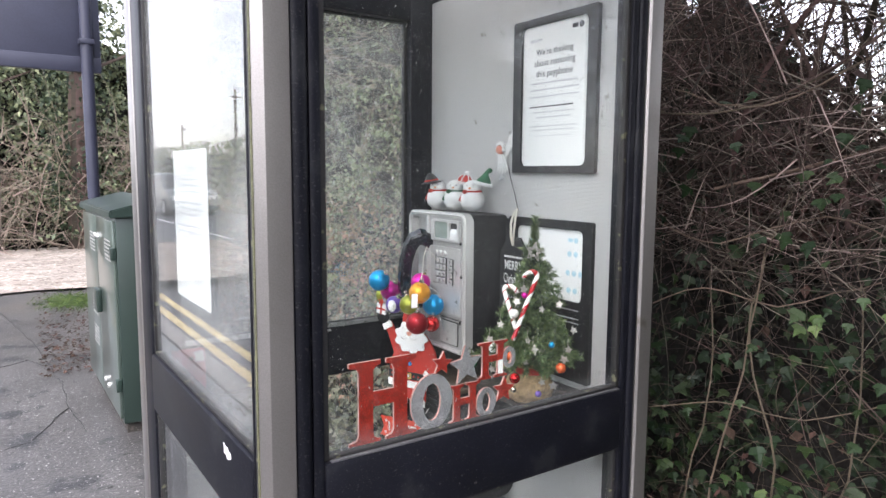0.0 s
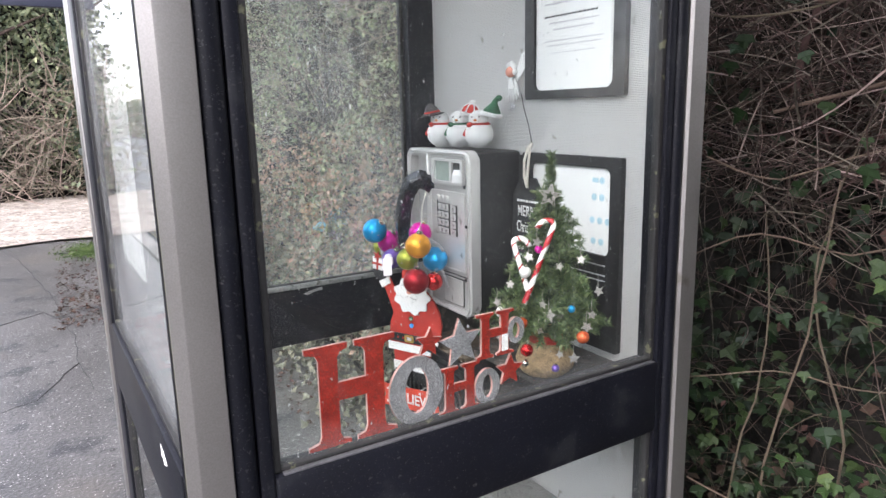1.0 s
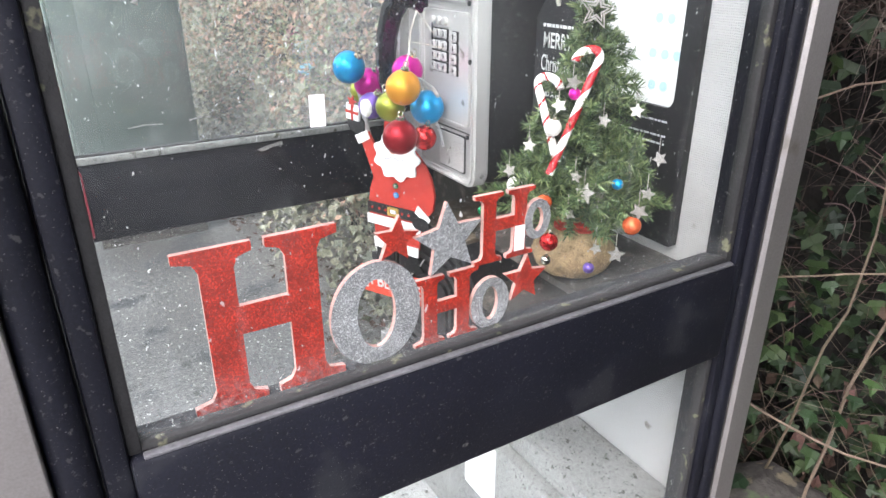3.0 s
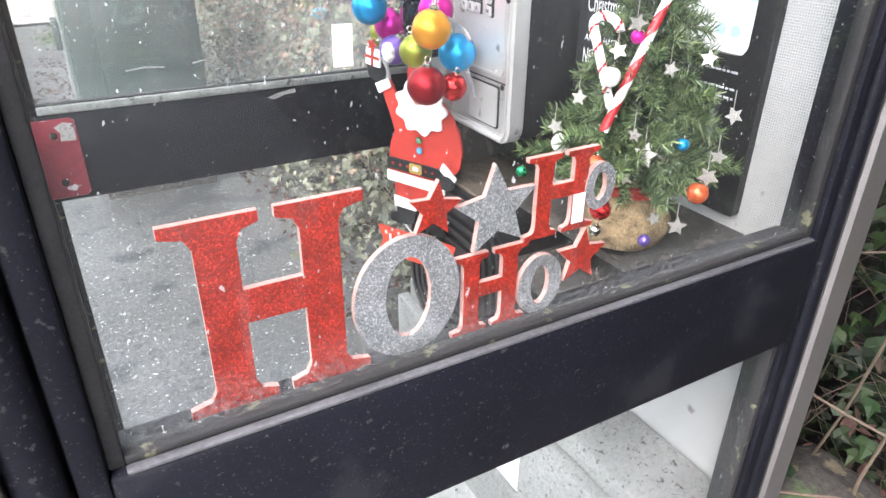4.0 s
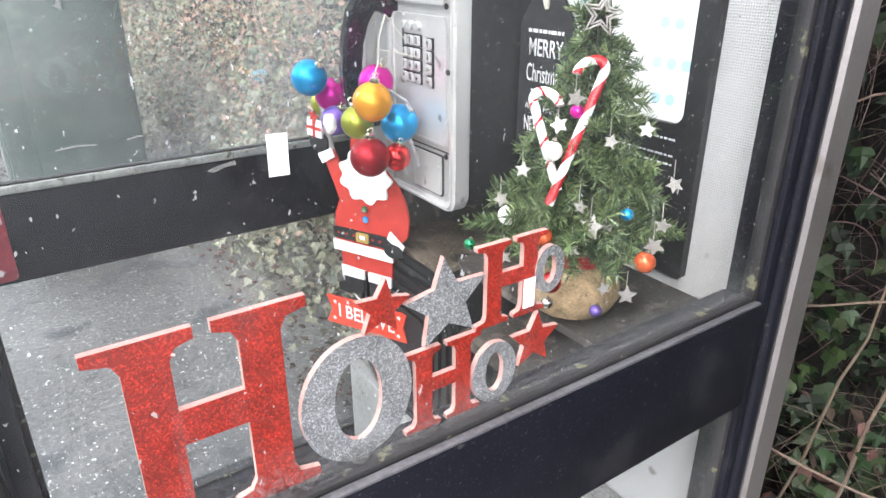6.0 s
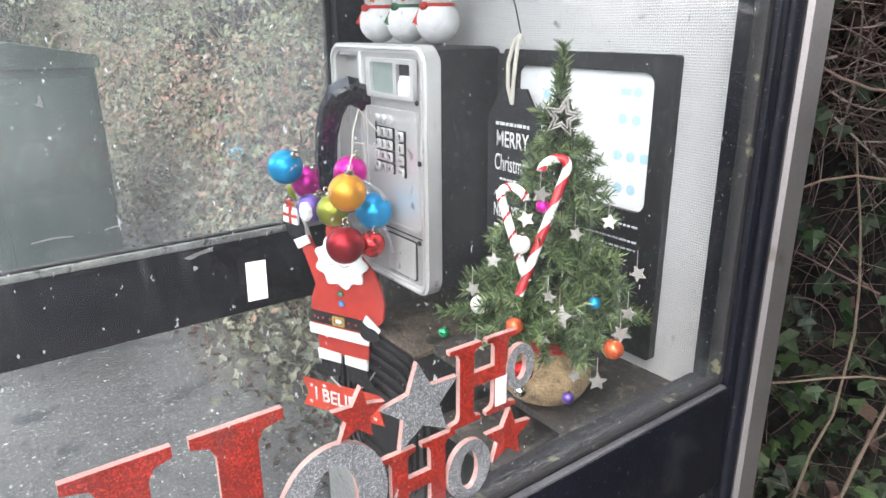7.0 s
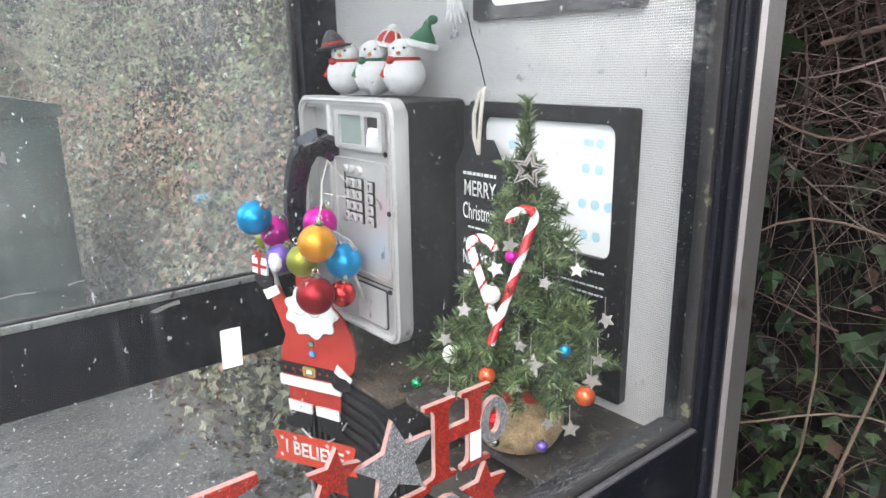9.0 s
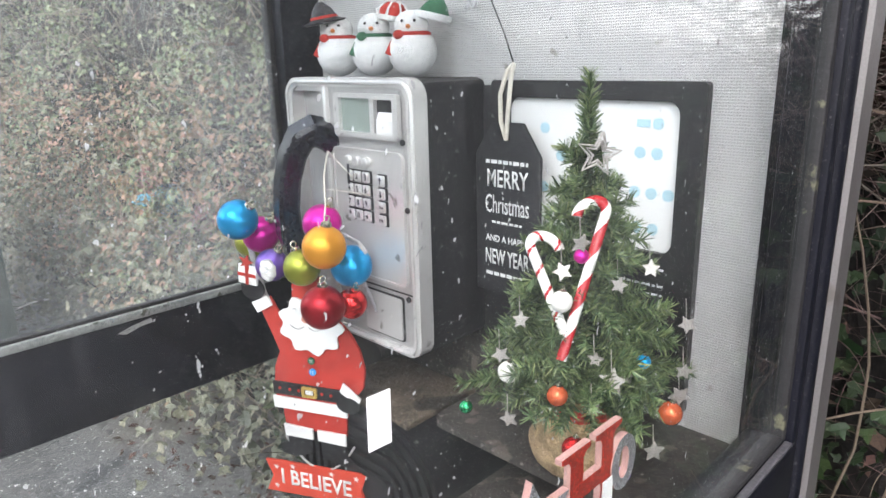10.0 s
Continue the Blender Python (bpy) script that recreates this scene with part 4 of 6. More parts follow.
bm = bmesh.new()
curve = [(1.29, 1.925, 1.256), (1.27, 1.932, 1.276), (1.248, 1.941, 1.283), (1.23, 1.951, 1.274), (1.219, 1.964, 1.245), (1.213, 1.977, 1.2), (1.212, 1.985, 1.15), (1.216, 1.989, 1.105), (1.228, 1.988, 1.074), (1.25, 1.983, 1.058), (1.272, 1.978, 1.062)]
chamfered_sweep(bm, curve, [(0.024, 0.02), (0.025, 0.022), (0.025, 0.022), (0.024, 0.021), (0.022, 0.02), (0.0215, 0.019), (0.0215, 0.019), (0.022, 0.02), (0.024, 0.022), (0.025, 0.022), (0.024, 0.021)], (1.32, 1.955, 1.17))
part("handset", bm, M_HANDSET, phone, "glossy black handset on its hook", smooth=30)
part("cradle", made(prism, rounded(0.074, 0.15, 0.014, 5), 0.016, on_back(1.278, 1.962, 1.17)), M_STEEL_D, phone, "raised steel cradle plate")
part("hook", made(lathe, [(0.021, -0.008), (0.021, 0.004), (0.016, 0.009)], Matrix.Translation((1.272, 1.935, 1.252)) @ pose(0, 0, 0, 0, -90, 0), 20), M_STEEL_D, phone)
part("instruction_label", boxed((1.2765, 1.931, 1.186), (1.2778, 1.945, 1.206)), M_CHALK, phone, "small pale label")
bm = bmesh.new()
tube(bm, [(1.215 + 0.02 * math.sin(i * 0.3), pu(0.12) + 0.01 * i - 0.04, pv(0.66) - 0.3 * math.sin(i / 14 * math.pi) * 0.75) for i in range(15)], 0.006, None, 8)
part("cord", bm, M_STEEL_D, phone, "armoured steel cord")

# moulded shelf below the phone, with a ribbed round front
M_MOSS = material("grimy_brown_ledge", (0.1, 0.078, 0.058), 0.9, 0, 0.5, 14, 160, 0.9, [((0.14, 0.115, 0.09), 22, 0.16), ((0.03, 0.026, 0.02), 9, 0.14), ((0.24, 0.22, 0.19), 130, 0.06)])
shelf = thing("moulded_shelf", (1.44, 1.88, 0.4), "black moulded shelf with ribbed front and grimy brown top", "shelf")
SHY, SHW, SHZ, SHH = 1.853, 0.4, 0.605, 0.39
part("body", made(prism, rounded(SHW, SHH, 0.12, 10), 0.1895, on_back(1.24, SHY, SHZ)), M_BLACK, shelf, smooth=40)
for k in range(5):
    inset = 0.012 + 0.026 * k
    outer, inner = rounded(SHW - 2 * inset, SHH - 2 * inset, 0.122 - inset * 0.9, 10), rounded(SHW - 2 * inset - 0.022, SHH - 2 * inset - 0.022, 0.112 - inset * 0.9, 10)
    bm = made(prism, outer, 0.008, on_back(1.2325, SHY, SHZ), [inner])
    part("rib", bm, M_BLACK, shelf, smooth=40)
bm = boxed((1.25, SHY - SHW / 2 + 0.085, SHZ + SHH / 2 - 0.006), (1.427, SHY + SHW / 2 - 0.085, SHZ + SHH / 2 + 0.007), 0.005)
bmesh.ops.subdivide_edges(bm, edges=bm.edges[:], cuts=3, use_grid_fill=True)
for v in bm.verts:
    v.co.z += 0.004 * noise.noise(v.co * 25)
part("grime", bm, M_MOSS, shelf, "brown grime and moss", smooth=60)
part("wall_plate", boxed((1.43, 1.625, 0.66), (1.4395, 2.166, 0.914), 0.003), M_DIRTY, shelf)
tray = thing("side_shelf", (1.33, 1.44, 0.8), "thin black shelf fixed to the back panel", "shelf")
part("top", made(prism, rounded(0.391, 0.225, 0.02, 5), 0.012, Matrix(((0, 0, 1, 1.3265), (1, 0, 0, 1.4445), (0, 1, 0, 0.865), (0, 0, 0, 1)))), M_DIRTY, tray)
# dark plate fills the view between the tray and the window rail
part("lower_shelf", boxed((1.16, 1.2505, 0.776), (1.437, 1.555, 0.8), 0.008), M_DIRTY, tray)
part("bracket", boxed((1.40, 1.30, 0.80), (1.438, 1.33, 0.864), 0.004), M_BLACK, tray)
part("bracket", boxed((1.40, 1.52, 0.80), (1.438, 1.55, 0.864), 0.004), M_BLACK, tray)

# ---- papers and labels on the panes and rails ----
bm = made(prism, [(-0.007, -0.014), (0.007, -0.0145), (0.0075, 0.0135), (-0.0065, 0.014)], 0.0006, Matrix.Translation((0.7645, 1.2025, 1.2355)))
solo("price_label", bm, material("label_paper", (0.75, 0.75, 0.72), 0.6, 0, 0.06, 30, 200), "small white label stuck on the glass pane", "label")
M_RED_ST = material("faded_red_plate", (0.2, 0.022, 0.034), 0.5, 0, 0.3, 15, 150, 0.1, [((0.55, 0.5, 0.5), 30, 0.09)])
plate_ = thing("red_plate", (0.547, 2.163, 0.8), "faded red metal plate screwed to the navy rail", "plate")
part("plate_body", made(prism, rounded(0.1, 0.153, 0.01, 4), 0.005, Matrix.Translation((0.547, 2.1585, 0.8765))), M_RED_ST, plate_)
for dz in (-0.046, 0.046):
    part("screw", made(lathe, [(0.007, 0), (0.0065, 0.002), (0.003, 0.003)], Matrix.Translation((0.557, 2.1585, 0.8765 + dz)) @ pose(0, 0, 0, 90, 0, 0), 14), M_GASKET, plate_)
part("worn_corner", made(prism, [(0.02, 0.035), (0.046, 0.034), (0.047, 0.066), (0.03, 0.07), (0.014, 0.062), (0.022, 0.05)], 0.0008, Matrix.Translation((0.547, 2.1575, 0.8765))), M_LEDGE, plate_, "bare worn patch")
bm = made(prism, [(0.0, -0.004), (0.006, 0.008), (0.016, 0.005), (0.022, 0.013), (0.036, 0.01), (0.05, 0.014), (0.046, 0.002), (0.05, -0.008), (0.034, -0.005), (0.026, -0.013), (0.012, -0.009)], 0.0008, Matrix(((0, 1, 0, 0.4355), (1, 0, 0, 1.367), (0, 0, 1, 0.924), (0, 0, 0, 1))))
solo("torn_sticker", bm, M_PAPER, "torn white sticker remnant on the navy door rail", "sticker")
notice = thing("paper_notice", (0.48, 1.79, 1.18), "white printed notice taped inside the glazed side", "notice")
part("sheet", made(prism, rounded(0.305, 0.366, 0.003, 1), 0.0012, Matrix(((0, 1, 0, 0.4625), (1, 0, 0, 1.73), (0, 0, 1, 1.36), (0, 0, 0, 1)))), M_PAPER, notice)
bm = bmesh.new()
for i, w in enumerate((0.05, 0.0, 0.1, 0.16, 0.15, 0.0, 0.17, 0.17, 0.12, 0.0, 0.16, 0.17, 0.1)):
    if w:
        box(bm, (0.4613, 1.73 - 0.65 * w, 1.5 - i * 0.014), (0.4622, 1.73 + 0.65 * w, 1.503 - i * 0.014))
part("small_print", bm, M_GREY_INK, notice, smooth=0)
solo("taped_sheet", boxed((1.246, 1.58, 0.2), (1.2485, 1.70, 0.37)), M_PAPER, "white paper sheet stuck on the grey ledge", "paper")

# ---- street cabinet ----
cab = thing("street_cabinet", (0.95, 4.77, 0), "dark green steel street cabinet on the pavement", "street cabinet")
CX0, CX1, CY0, CY1 = 0.64, 1.2, 4.13, 5.42
part("body", boxed((CX0 + 0.012, CY0, 0.06), (CX1, CY1, 1.235), 0.008), M_PANEL_GREEN, cab)
part("plinth", boxed((CX0 + 0.03, CY0 + 0.02, -0.02), (CX1 - 0.02, CY1 - 0.02, 0.062)), M_DIRTY, cab)
bm = bmesh.new()
lid = [(CX0 - 0.02, 1.235), (CX1 + 0.02, 1.235), (CX1 + 0.02, 1.285), (CX0 + 0.25, 1.345), (CX0 - 0.02, 1.275)]
va = [[bm.verts.new((x, y, z)) for x, z in lid] for y in (CY0 - 0.02, CY1 + 0.02)]
for i in range(5):
    bm.faces.new((va[0][i], va[0][(i + 1) % 5], va[1][(i + 1) % 5], va[1][i]))
bm.faces.new(va[0])
bm.faces.new(va[1][::-1])
bmesh.ops.bevel(bm, geom=bm.edges[:], offset=0.006, segments=2, affect="EDGES")
part("lid", bm, M_PANEL_GREEN, cab)
# doors paler than the body: the wet sky sheen is put into their colour
M_DOOR_SHEEN = material("green_doors_painted_sheen", (0.075, 0.1, 0.085), 0.28, 0.1, 0.25, 3, 200, 0.03, [((0.06, 0.05, 0.03), 6, 0.06)], coat=0.4)
for ya, yb in ((CY0 + 0.02, 4.765), (4.775, CY1 - 0.02)):
    door = part("door", boxed((CX0 - 0.004, ya, 0.09), (CX0 + 0.013, yb, 1.215), 0.004), M_DOOR_SHEEN, cab)
    vent = bmesh.new()
    for r in range(6):
        for c in range(7):
            for z0 in (0.98, 0.36, 0.56):
                if z0 < 0.9 and ya < 4.5:
                    continue
                box(vent, (CX0 - 0.0055, ya + 0.09 + c * 0.032, z0 + r * 0.022), (CX0 - 0.0035, ya + 0.108 + c * 0.032, z0 + 0.01 + r * 0.022))
    tagged(part("vent_grille", vent, M_STEEL_D, door), kind="stuff")
part("lock_box", boxed((CX0 - 0.035, 4.66, 0.62), (CX0 - 0.004, 4.80, 0.76), 0.006), M_PANEL_GREEN, cab)
for y, z in ((4.72, 1.09), (4.82, 1.09), (4.52, 0.19), (4.64, 0.2)):
    part("bolt", made(lathe, [(0.018, 0), (0.016, 0.01)], Matrix.Translation((CX0 - 0.004, y, z)) @ pose(0, 0, 0, 0, -90, 0), 12), M_STEEL, cab)
for z in (0.25, 1.0):
    part("hinge", boxed((CX0 - 0.02, CY0 + 0.0, z), (CX0 + 0.01, CY0 + 0.04, z + 0.07), 0.004), M_PANEL_GREEN, cab)
part("side_panel", boxed((CX0 + 0.12, CY0 - 0.012, 0.1), (CX1 - 0.03, CY0 + 0.002, 1.2), 0.004), M_PANEL_GREEN, cab)

# ---- sign on a post ----
M_NAVY = material("navy_sign_back", (0.03, 0.033, 0.056), 0.5, 0, 0.15, 4, 100)
sign = thing("bus_shelter_sign", (0.76, 5.8, 0), "dark navy sign panel on a round post", "sign")
part("post", made(tube, [(0.76, 5.8, -0.02), (0.76, 5.8, 1.7), (0.76, 5.8, 3.4)], 0.042, 0.042, 16), M_NAVY, sign)
part("panel", boxed((0.05, 5.843, 2.225), (0.86, 5.885, 3.3), 0.008), M_NAVY, sign)
part("lower_trim", boxed((0.05, 5.83, 2.225), (0.86, 5.842, 2.335), 0.004), M_NAVY, sign)
for z in (2.42, 3.0):
    part("clamp", boxed((0.71, 5.753, z), (0.81, 5.842, z + 0.04), 0.004), M_NAVY, sign)


# ---- decorations ----
def glitter(name, colour, metal):
    """Coarse glitter: every flake has a tilt and a tone of its own; the brightest tones paint in sparkle."""
    m = material(name, colour, 0.3, metal, 0.3, 60, 900, 0.0)
    n, l = m.node_tree.nodes, m.node_tree.links
    tc, v, b = n.new("ShaderNodeTexCoord"), n.new("ShaderNodeTexVoronoi"), n.new("ShaderNodeBump")
    v.inputs["Scale"].default_value = 760
    b.inputs["Strength"].default_value, b.inputs["Distance"].default_value = 1.0, 0.004
    tone, mul, power = n.new("ShaderNodeSeparateColor"), n.new("ShaderNodeVectorMath"), n.new("ShaderNodeMath")
    mul.operation, power.operation = "SCALE", "POWER"
    power.inputs[1].default_value = 3.0
    rng_ = n.new("ShaderNodeMapRange")
    rng_.inputs["To Min"].default_value, rng_.inputs["To Max"].default_value = 0.6, 1.7
    base = n["Principled BSDF"].inputs["Base Color"]
    l.new(base.links[0].from_socket, mul.inputs[0])
    l.new(tc.outputs["Object"], v.inputs["Vector"])
    l.new(v.outputs["Color"], tone.inputs[0])
    l.new(tone.outputs[1], power.inputs[0])
    l.new(power.outputs[0], rng_.inputs["Value"])
    l.new(rng_.outputs[0], mul.inputs["Scale"])
    l.new(mul.outputs[0], base)
    l.new(tone.outputs[0], b.inputs["Height"])
    l.new(b.outputs[0], n["Principled BSDF"].inputs["Normal"])
    return m


M_RED = glitter("red_glitter", (0.38, 0.024, 0.012), 0.15)
M_SILVER = glitter("silver_glitter", (0.62, 0.63, 0.65), 0.75)
M_WOOD_EDGE = material("pinkish_board_edge", (0.45, 0.25, 0.22), 0.7, 0, 0.15, 30, 200)


def plate(name, outline, holes, at, depth, mats, parent, turn=Matrix(), label=""):
    """A cut-out board: glitter on the faces, bare board on the edges."""
    bm = bmesh.new()
    prism(bm, outline, depth, Matrix.Translation(at) @ turn, holes)
    ob = part(name, bm, mats[0], parent, label)
    ob.data.materials.append(mats[1])
    front = (Matrix.Translation(at) @ turn).to_3x3() @ Vector((0, 1, 0))
    for f in ob.data.polygons:
        f.material_index = 0 if abs(f.normal.dot(front)) > 0.7 else 1
    return ob


def letter_h(w, h):
    """A slab-serif capital H with bracketed serifs."""
    s, t = 0.075 * h, 0.03 * w
    b = 0.345 * w
    left = [(0, 0), (0.46 * w, 0), (0.46 * w, s * 0.7), (b + t, s), (b, s + 2 * t), (b, 0.455 * h)]
    out = list(left)
    out += [(w - x, z) for x, z in left[::-1]]
    # up the right stem
    a = 0.14 * w
    right_outer = [(w - 0.0, s * 0.7), (w - a + t, s), (w - a, s + 2 * t), (w - a, h - s - 2 * t), (w - a + t, h - s), (w, h - s * 0.7), (w, h)]
    top_in = [(w - 0.46 * w, h), (w - 0.46 * w, h - s * 0.7), (w - 0.345 * w - t, h - s), (w - 0.345 * w, h - s - 2 * t), (w - 0.345 * w, 0.63 * h)]
    top_left = [(w - x, z) for x, z in top_in[::-1]]
    left_outer = [(w - x, z) for x, z in right_outer[::-1]]
    return out + right_outer + top_in + top_left + left_outer


def oval(w, h, n=36, cx=None, cz=None):
    cx, cz = w / 2 if cx is None else cx, h / 2 if cz is None else cz
    return [(cx + w / 2 * math.cos(2 * math.pi * k / n), cz + h / 2 * math.sin(2 * math.pi * k / n)) for k in range(n)]


def star_shape(r, inner=0.45, turn=0.0, cx=0.0, cz=0.0):
    return [(cx + (r if k % 2 == 0 else r * inner) * math.sin(radians(turn) + math.pi * k / 5), cz + (r if k % 2 == 0 else r * inner) * math.cos(radians(turn) + math.pi * k / 5)) for k in range(10)]


ho = thing("letter_sign", (0.83, 1.228, 0.946), "red and silver glitter letters and stars on the window rail", "letter sign")
RED, SIL = (M_RED, M_WOOD_EDGE), (M_SILVER, M_WOOD_EDGE)
SY, SD = 1.2225, 0.006
plate("letter", letter_h(0.156, 0.173), (), (0.626, SY, 0.9465), SD, RED, ho, label="large red glitter letter H")
plate("letter", oval(0.105, 0.122), (oval(0.045, 0.082, 30, 0.0525, 0.061),), (0.7685, SY - 0.001, 0.9465), SD, SIL, ho, label="silver glitter letter O")
plate("letter", letter_h(0.084, 0.086), (), (0.867, SY, 0.9465), SD, RED, ho, label="small red glitter letter H")
plate("letter", oval(0.054, 0.067), (oval(0.022, 0.044, 24, 0.027, 0.0335),), (0.941, SY - 0.001, 0.9465), SD, SIL, ho, label="silver glitter letter O")
plate("letter", letter_h(0.083, 0.084), (), (0.945, SY, 1.0325), SD, RED, ho, label="small red glitter letter H")
plate("letter", oval(0.038, 0.05), (oval(0.016, 0.03, 24, 0.019, 0.025),), (1.014, SY - 0.001, 1.049), SD, SIL, ho, label="silver glitter letter O")
plate("star", star_shape(0.027, 0.45, 8), (), (0.847, SY - 0.002, 1.088), SD, RED, ho, label="red glitter star")
plate("star", star_shape(0.045, 0.46, -4), (), (0.911, SY - 0.002, 1.074), SD, SIL, ho, label="silver glitter star")
plate("star", star_shape(0.032, 0.45, 4), (), (1.018, SY - 0.002, 1.0), SD, RED, ho, label="red glitter star")
part("tag", boxed((0.999, 1.2195, 1.041), (1.013, 1.2205, 1.072)), M_PAPER, ho, "white paper price tag")


def coloured(name, mats, build, label, category, smooth=35, group=""):
    """One mesh with several materials; build(layer) adds pieces to it."""
    bm = bmesh.new()

    def layer(index, fn, *a, **k):
        old = set(bm.faces)
        fn(bm, *a, **k)
        for f in bm.faces:
            if f not in old:
                f.material_index = index
    build(layer)
    ob = solo(name, bm, mats[0], label, category, group, smooth=smooth)
    for m in mats[1:]:
        ob.data.materials.append(m)
    return ob


M_FELT = material("red_felt", (0.43, 0.032, 0.02), 0.75, 0, 0.18, 40, 500, 0.2)
M_WHITE = material("white_paint", (0.78, 0.78, 0.76), 0.6, 0, 0.08, 30, 300, 0.1)
M_SNOW = material("sparkly_white", (0.8, 0.8, 0.78), 0.6, 0, 0.16, 130, 420, 1.0)
M_SKIN = material("pink_paint", (0.6, 0.25, 0.18), 0.6, 0, 0.05)
M_GREEN = material("green_felt", (0.03, 0.12, 0.06), 0.8, 0, 0.3, 40, 400, 0.2)
M_GOLD = material("gold_paint", (0.6, 0.42, 0.12), 0.4, 0.6, 0.1)
M_BLUE = material("blue_paint", (0.03, 0.25, 0.6), 0.4, 0, 0.1)
M_ORANGE = material("orange_paint", (0.75, 0.25, 0.06), 0.5, 0, 0.1)

# Santa cut-out: local x to the picture's right, z up, front towards -y, turned to face the door side
ST = Matrix.Translation((1.197, 1.935, 0.821)) @ pose(0, 0, 0, 0, 0, 205 - 270) @ Matrix.Scale(1.03, 4) @ Matrix.Translation((0.008, 0, -0.83))


def santa(layer):
    at = lambda d: ST @ Matrix.Translation((0, -d, 0))
    body = [(-0.078, 0.79), (-0.08, 0.84), (-0.076, 0.87), (-0.064, 0.9), (-0.075, 0.93), (-0.098, 0.985), (-0.075, 1.0), (-0.055, 0.965), (-0.03, 0.975), (0.05, 0.975), (0.075, 0.95), (0.092, 0.92), (0.1, 0.885), (0.095, 0.85), (0.085, 0.838), (0.062, 0.84), (0.062, 0.79)]
    layer(0, prism, body, 0.006, at(0))
    layer(0, prism, [(-0.03, 0.99), (0.032, 0.99), (0.03, 1.03), (0.012, 1.065), (-0.01, 1.06), (-0.028, 1.025)], 0.006, at(0.001))
    layer(0, prism, [(-0.066, 0.75), (0.056, 0.75), (0.058, 0.8), (-0.07, 0.8)], 0.005, at(-0.002))
    layer(1, prism, [(-0.084, 0.79), (0.062, 0.79), (0.063, 0.812), (-0.085, 0.812)], 0.004, at(0.003))
    layer(1, prism, [(-0.066, 0.735), (-0.01, 0.735), (-0.01, 0.755), (-0.068, 0.758)], 0.004, at(0.003))
    layer(1, prism, [(0.0, 0.735), (0.056, 0.733), (0.056, 0.755), (0.0, 0.755)], 0.004, at(0.003))
    beard = [(0.005 + (0.058 + 0.006 * math.cos(9 * a)) * math.cos(a), 0.957 + (0.05 + 0.005 * math.cos(9 * a)) * math.sin(a)) for a in np.linspace(0, 2 * math.pi, 46)[:-1]]
    layer(1, prism, beard, 0.004, at(0.006))
    layer(1, prism, [(-0.108, 0.988), (-0.075, 1.003), (-0.068, 0.986), (-0.098, 0.97)], 0.004, at(0.005))
    layer(1, prism, [(0.06, 0.858), (0.092, 0.832), (0.085, 0.818), (0.053, 0.842)], 0.004, at(0.007))
    layer(2, prism, [(-0.082, 0.818), (0.062, 0.818), (0.063, 0.842), (-0.082, 0.842)], 0.003, at(0.004))
    layer(2, prism, oval(0.045, 0.03, 18, 0.068, 0.818), 0.003, at(0.008))
    layer(2, prism, oval(0.046, 0.04, 18, -0.106, 1.012), 0.004, at(0.002))
    layer(2, prism, [(-0.062, 0.735), (-0.012, 0.735), (-0.014, 0.705), (-0.05, 0.693), (-0.078, 0.697), (-0.08, 0.715), (-0.062, 0.72)], 0.005, at(0.001))
    layer(2, prism, [(0.004, 0.733), (0.052, 0.733), (0.058, 0.712), (0.07, 0.7), (0.05, 0.69), (0.006, 0.7)], 0.005, at(0.001))
    layer(3, prism, rounded(0.03, 0.02, 0.003, 2, -0.008, 0.83), 0.003, at(0.007), [rounded(0.02, 0.01, 0.001, 1, -0.008, 0.83)])
    layer(4, prism, oval(0.013, 0.013, 14, 0.001, 0.892), 0.003, at(0.007))
    layer(5, prism, oval(0.013, 0.013, 14, 0.002, 0.871), 0.003, at(0.007))
    layer(6, prism, oval(0.018, 0.014, 14, 0.0, 0.97), 0.004, at(0.01))
    layer(1, prism, rounded(0.014, 0.008, 0.001, 1, -0.008, 0.83), 0.002, at(0.0065))
    for sx in (-0.068, -0.048, -0.03, 0.016, 0.034):
        layer(0, prism, oval(0.006, 0.006, 10, sx, 0.83), 0.001, at(0.0048))
    for sz in (0.892, 0.871):
        for dx, dz in ((-0.002, -0.002), (0.002, -0.002), (-0.002, 0.002), (0.002, 0.002)):
            layer(1, prism, oval(0.0018, 0.0018, 8, 0.0015 + dx, sz + dz), 0.0006, at(0.0075))
    for s in (-1, 1):
        layer(2, tube, [at(0.0108) @ Vector((s * (0.004 + 0.0045 * k), 0, 0.957 - 0.006 * math.sin(k * 0.55))) for k in range(7)], 0.0006, None, 5)
        layer(2, tube, [at(0.0108) @ Vector((s * 0.02 + 0.004 * math.cos(a), 0, 0.985 + 0.003 * math.sin(a))) for a in np.linspace(0.2, 2.9, 7)], 0.0006, None, 5)
    layer(1, prism, [(-0.128, 1.025), (-0.093, 1.02), (-0.09, 1.052), (-0.125, 1.058)], 0.006, at(0.008))
    layer(0, prism, [(-0.113, 1.022), (-0.107, 1.022), (-0.105, 1.056), (-0.111, 1.057)], 0.001, at(0.0095))
    layer(0, prism, [(-0.127, 1.038), (-0.092, 1.034), (-0.092, 1.04), (-0.127, 1.044)], 0.001, at(0.0095))
    layer(0, prism, star_shape(0.014, 0.4, 20, -0.108, 1.062), 0.003, at(0.01))


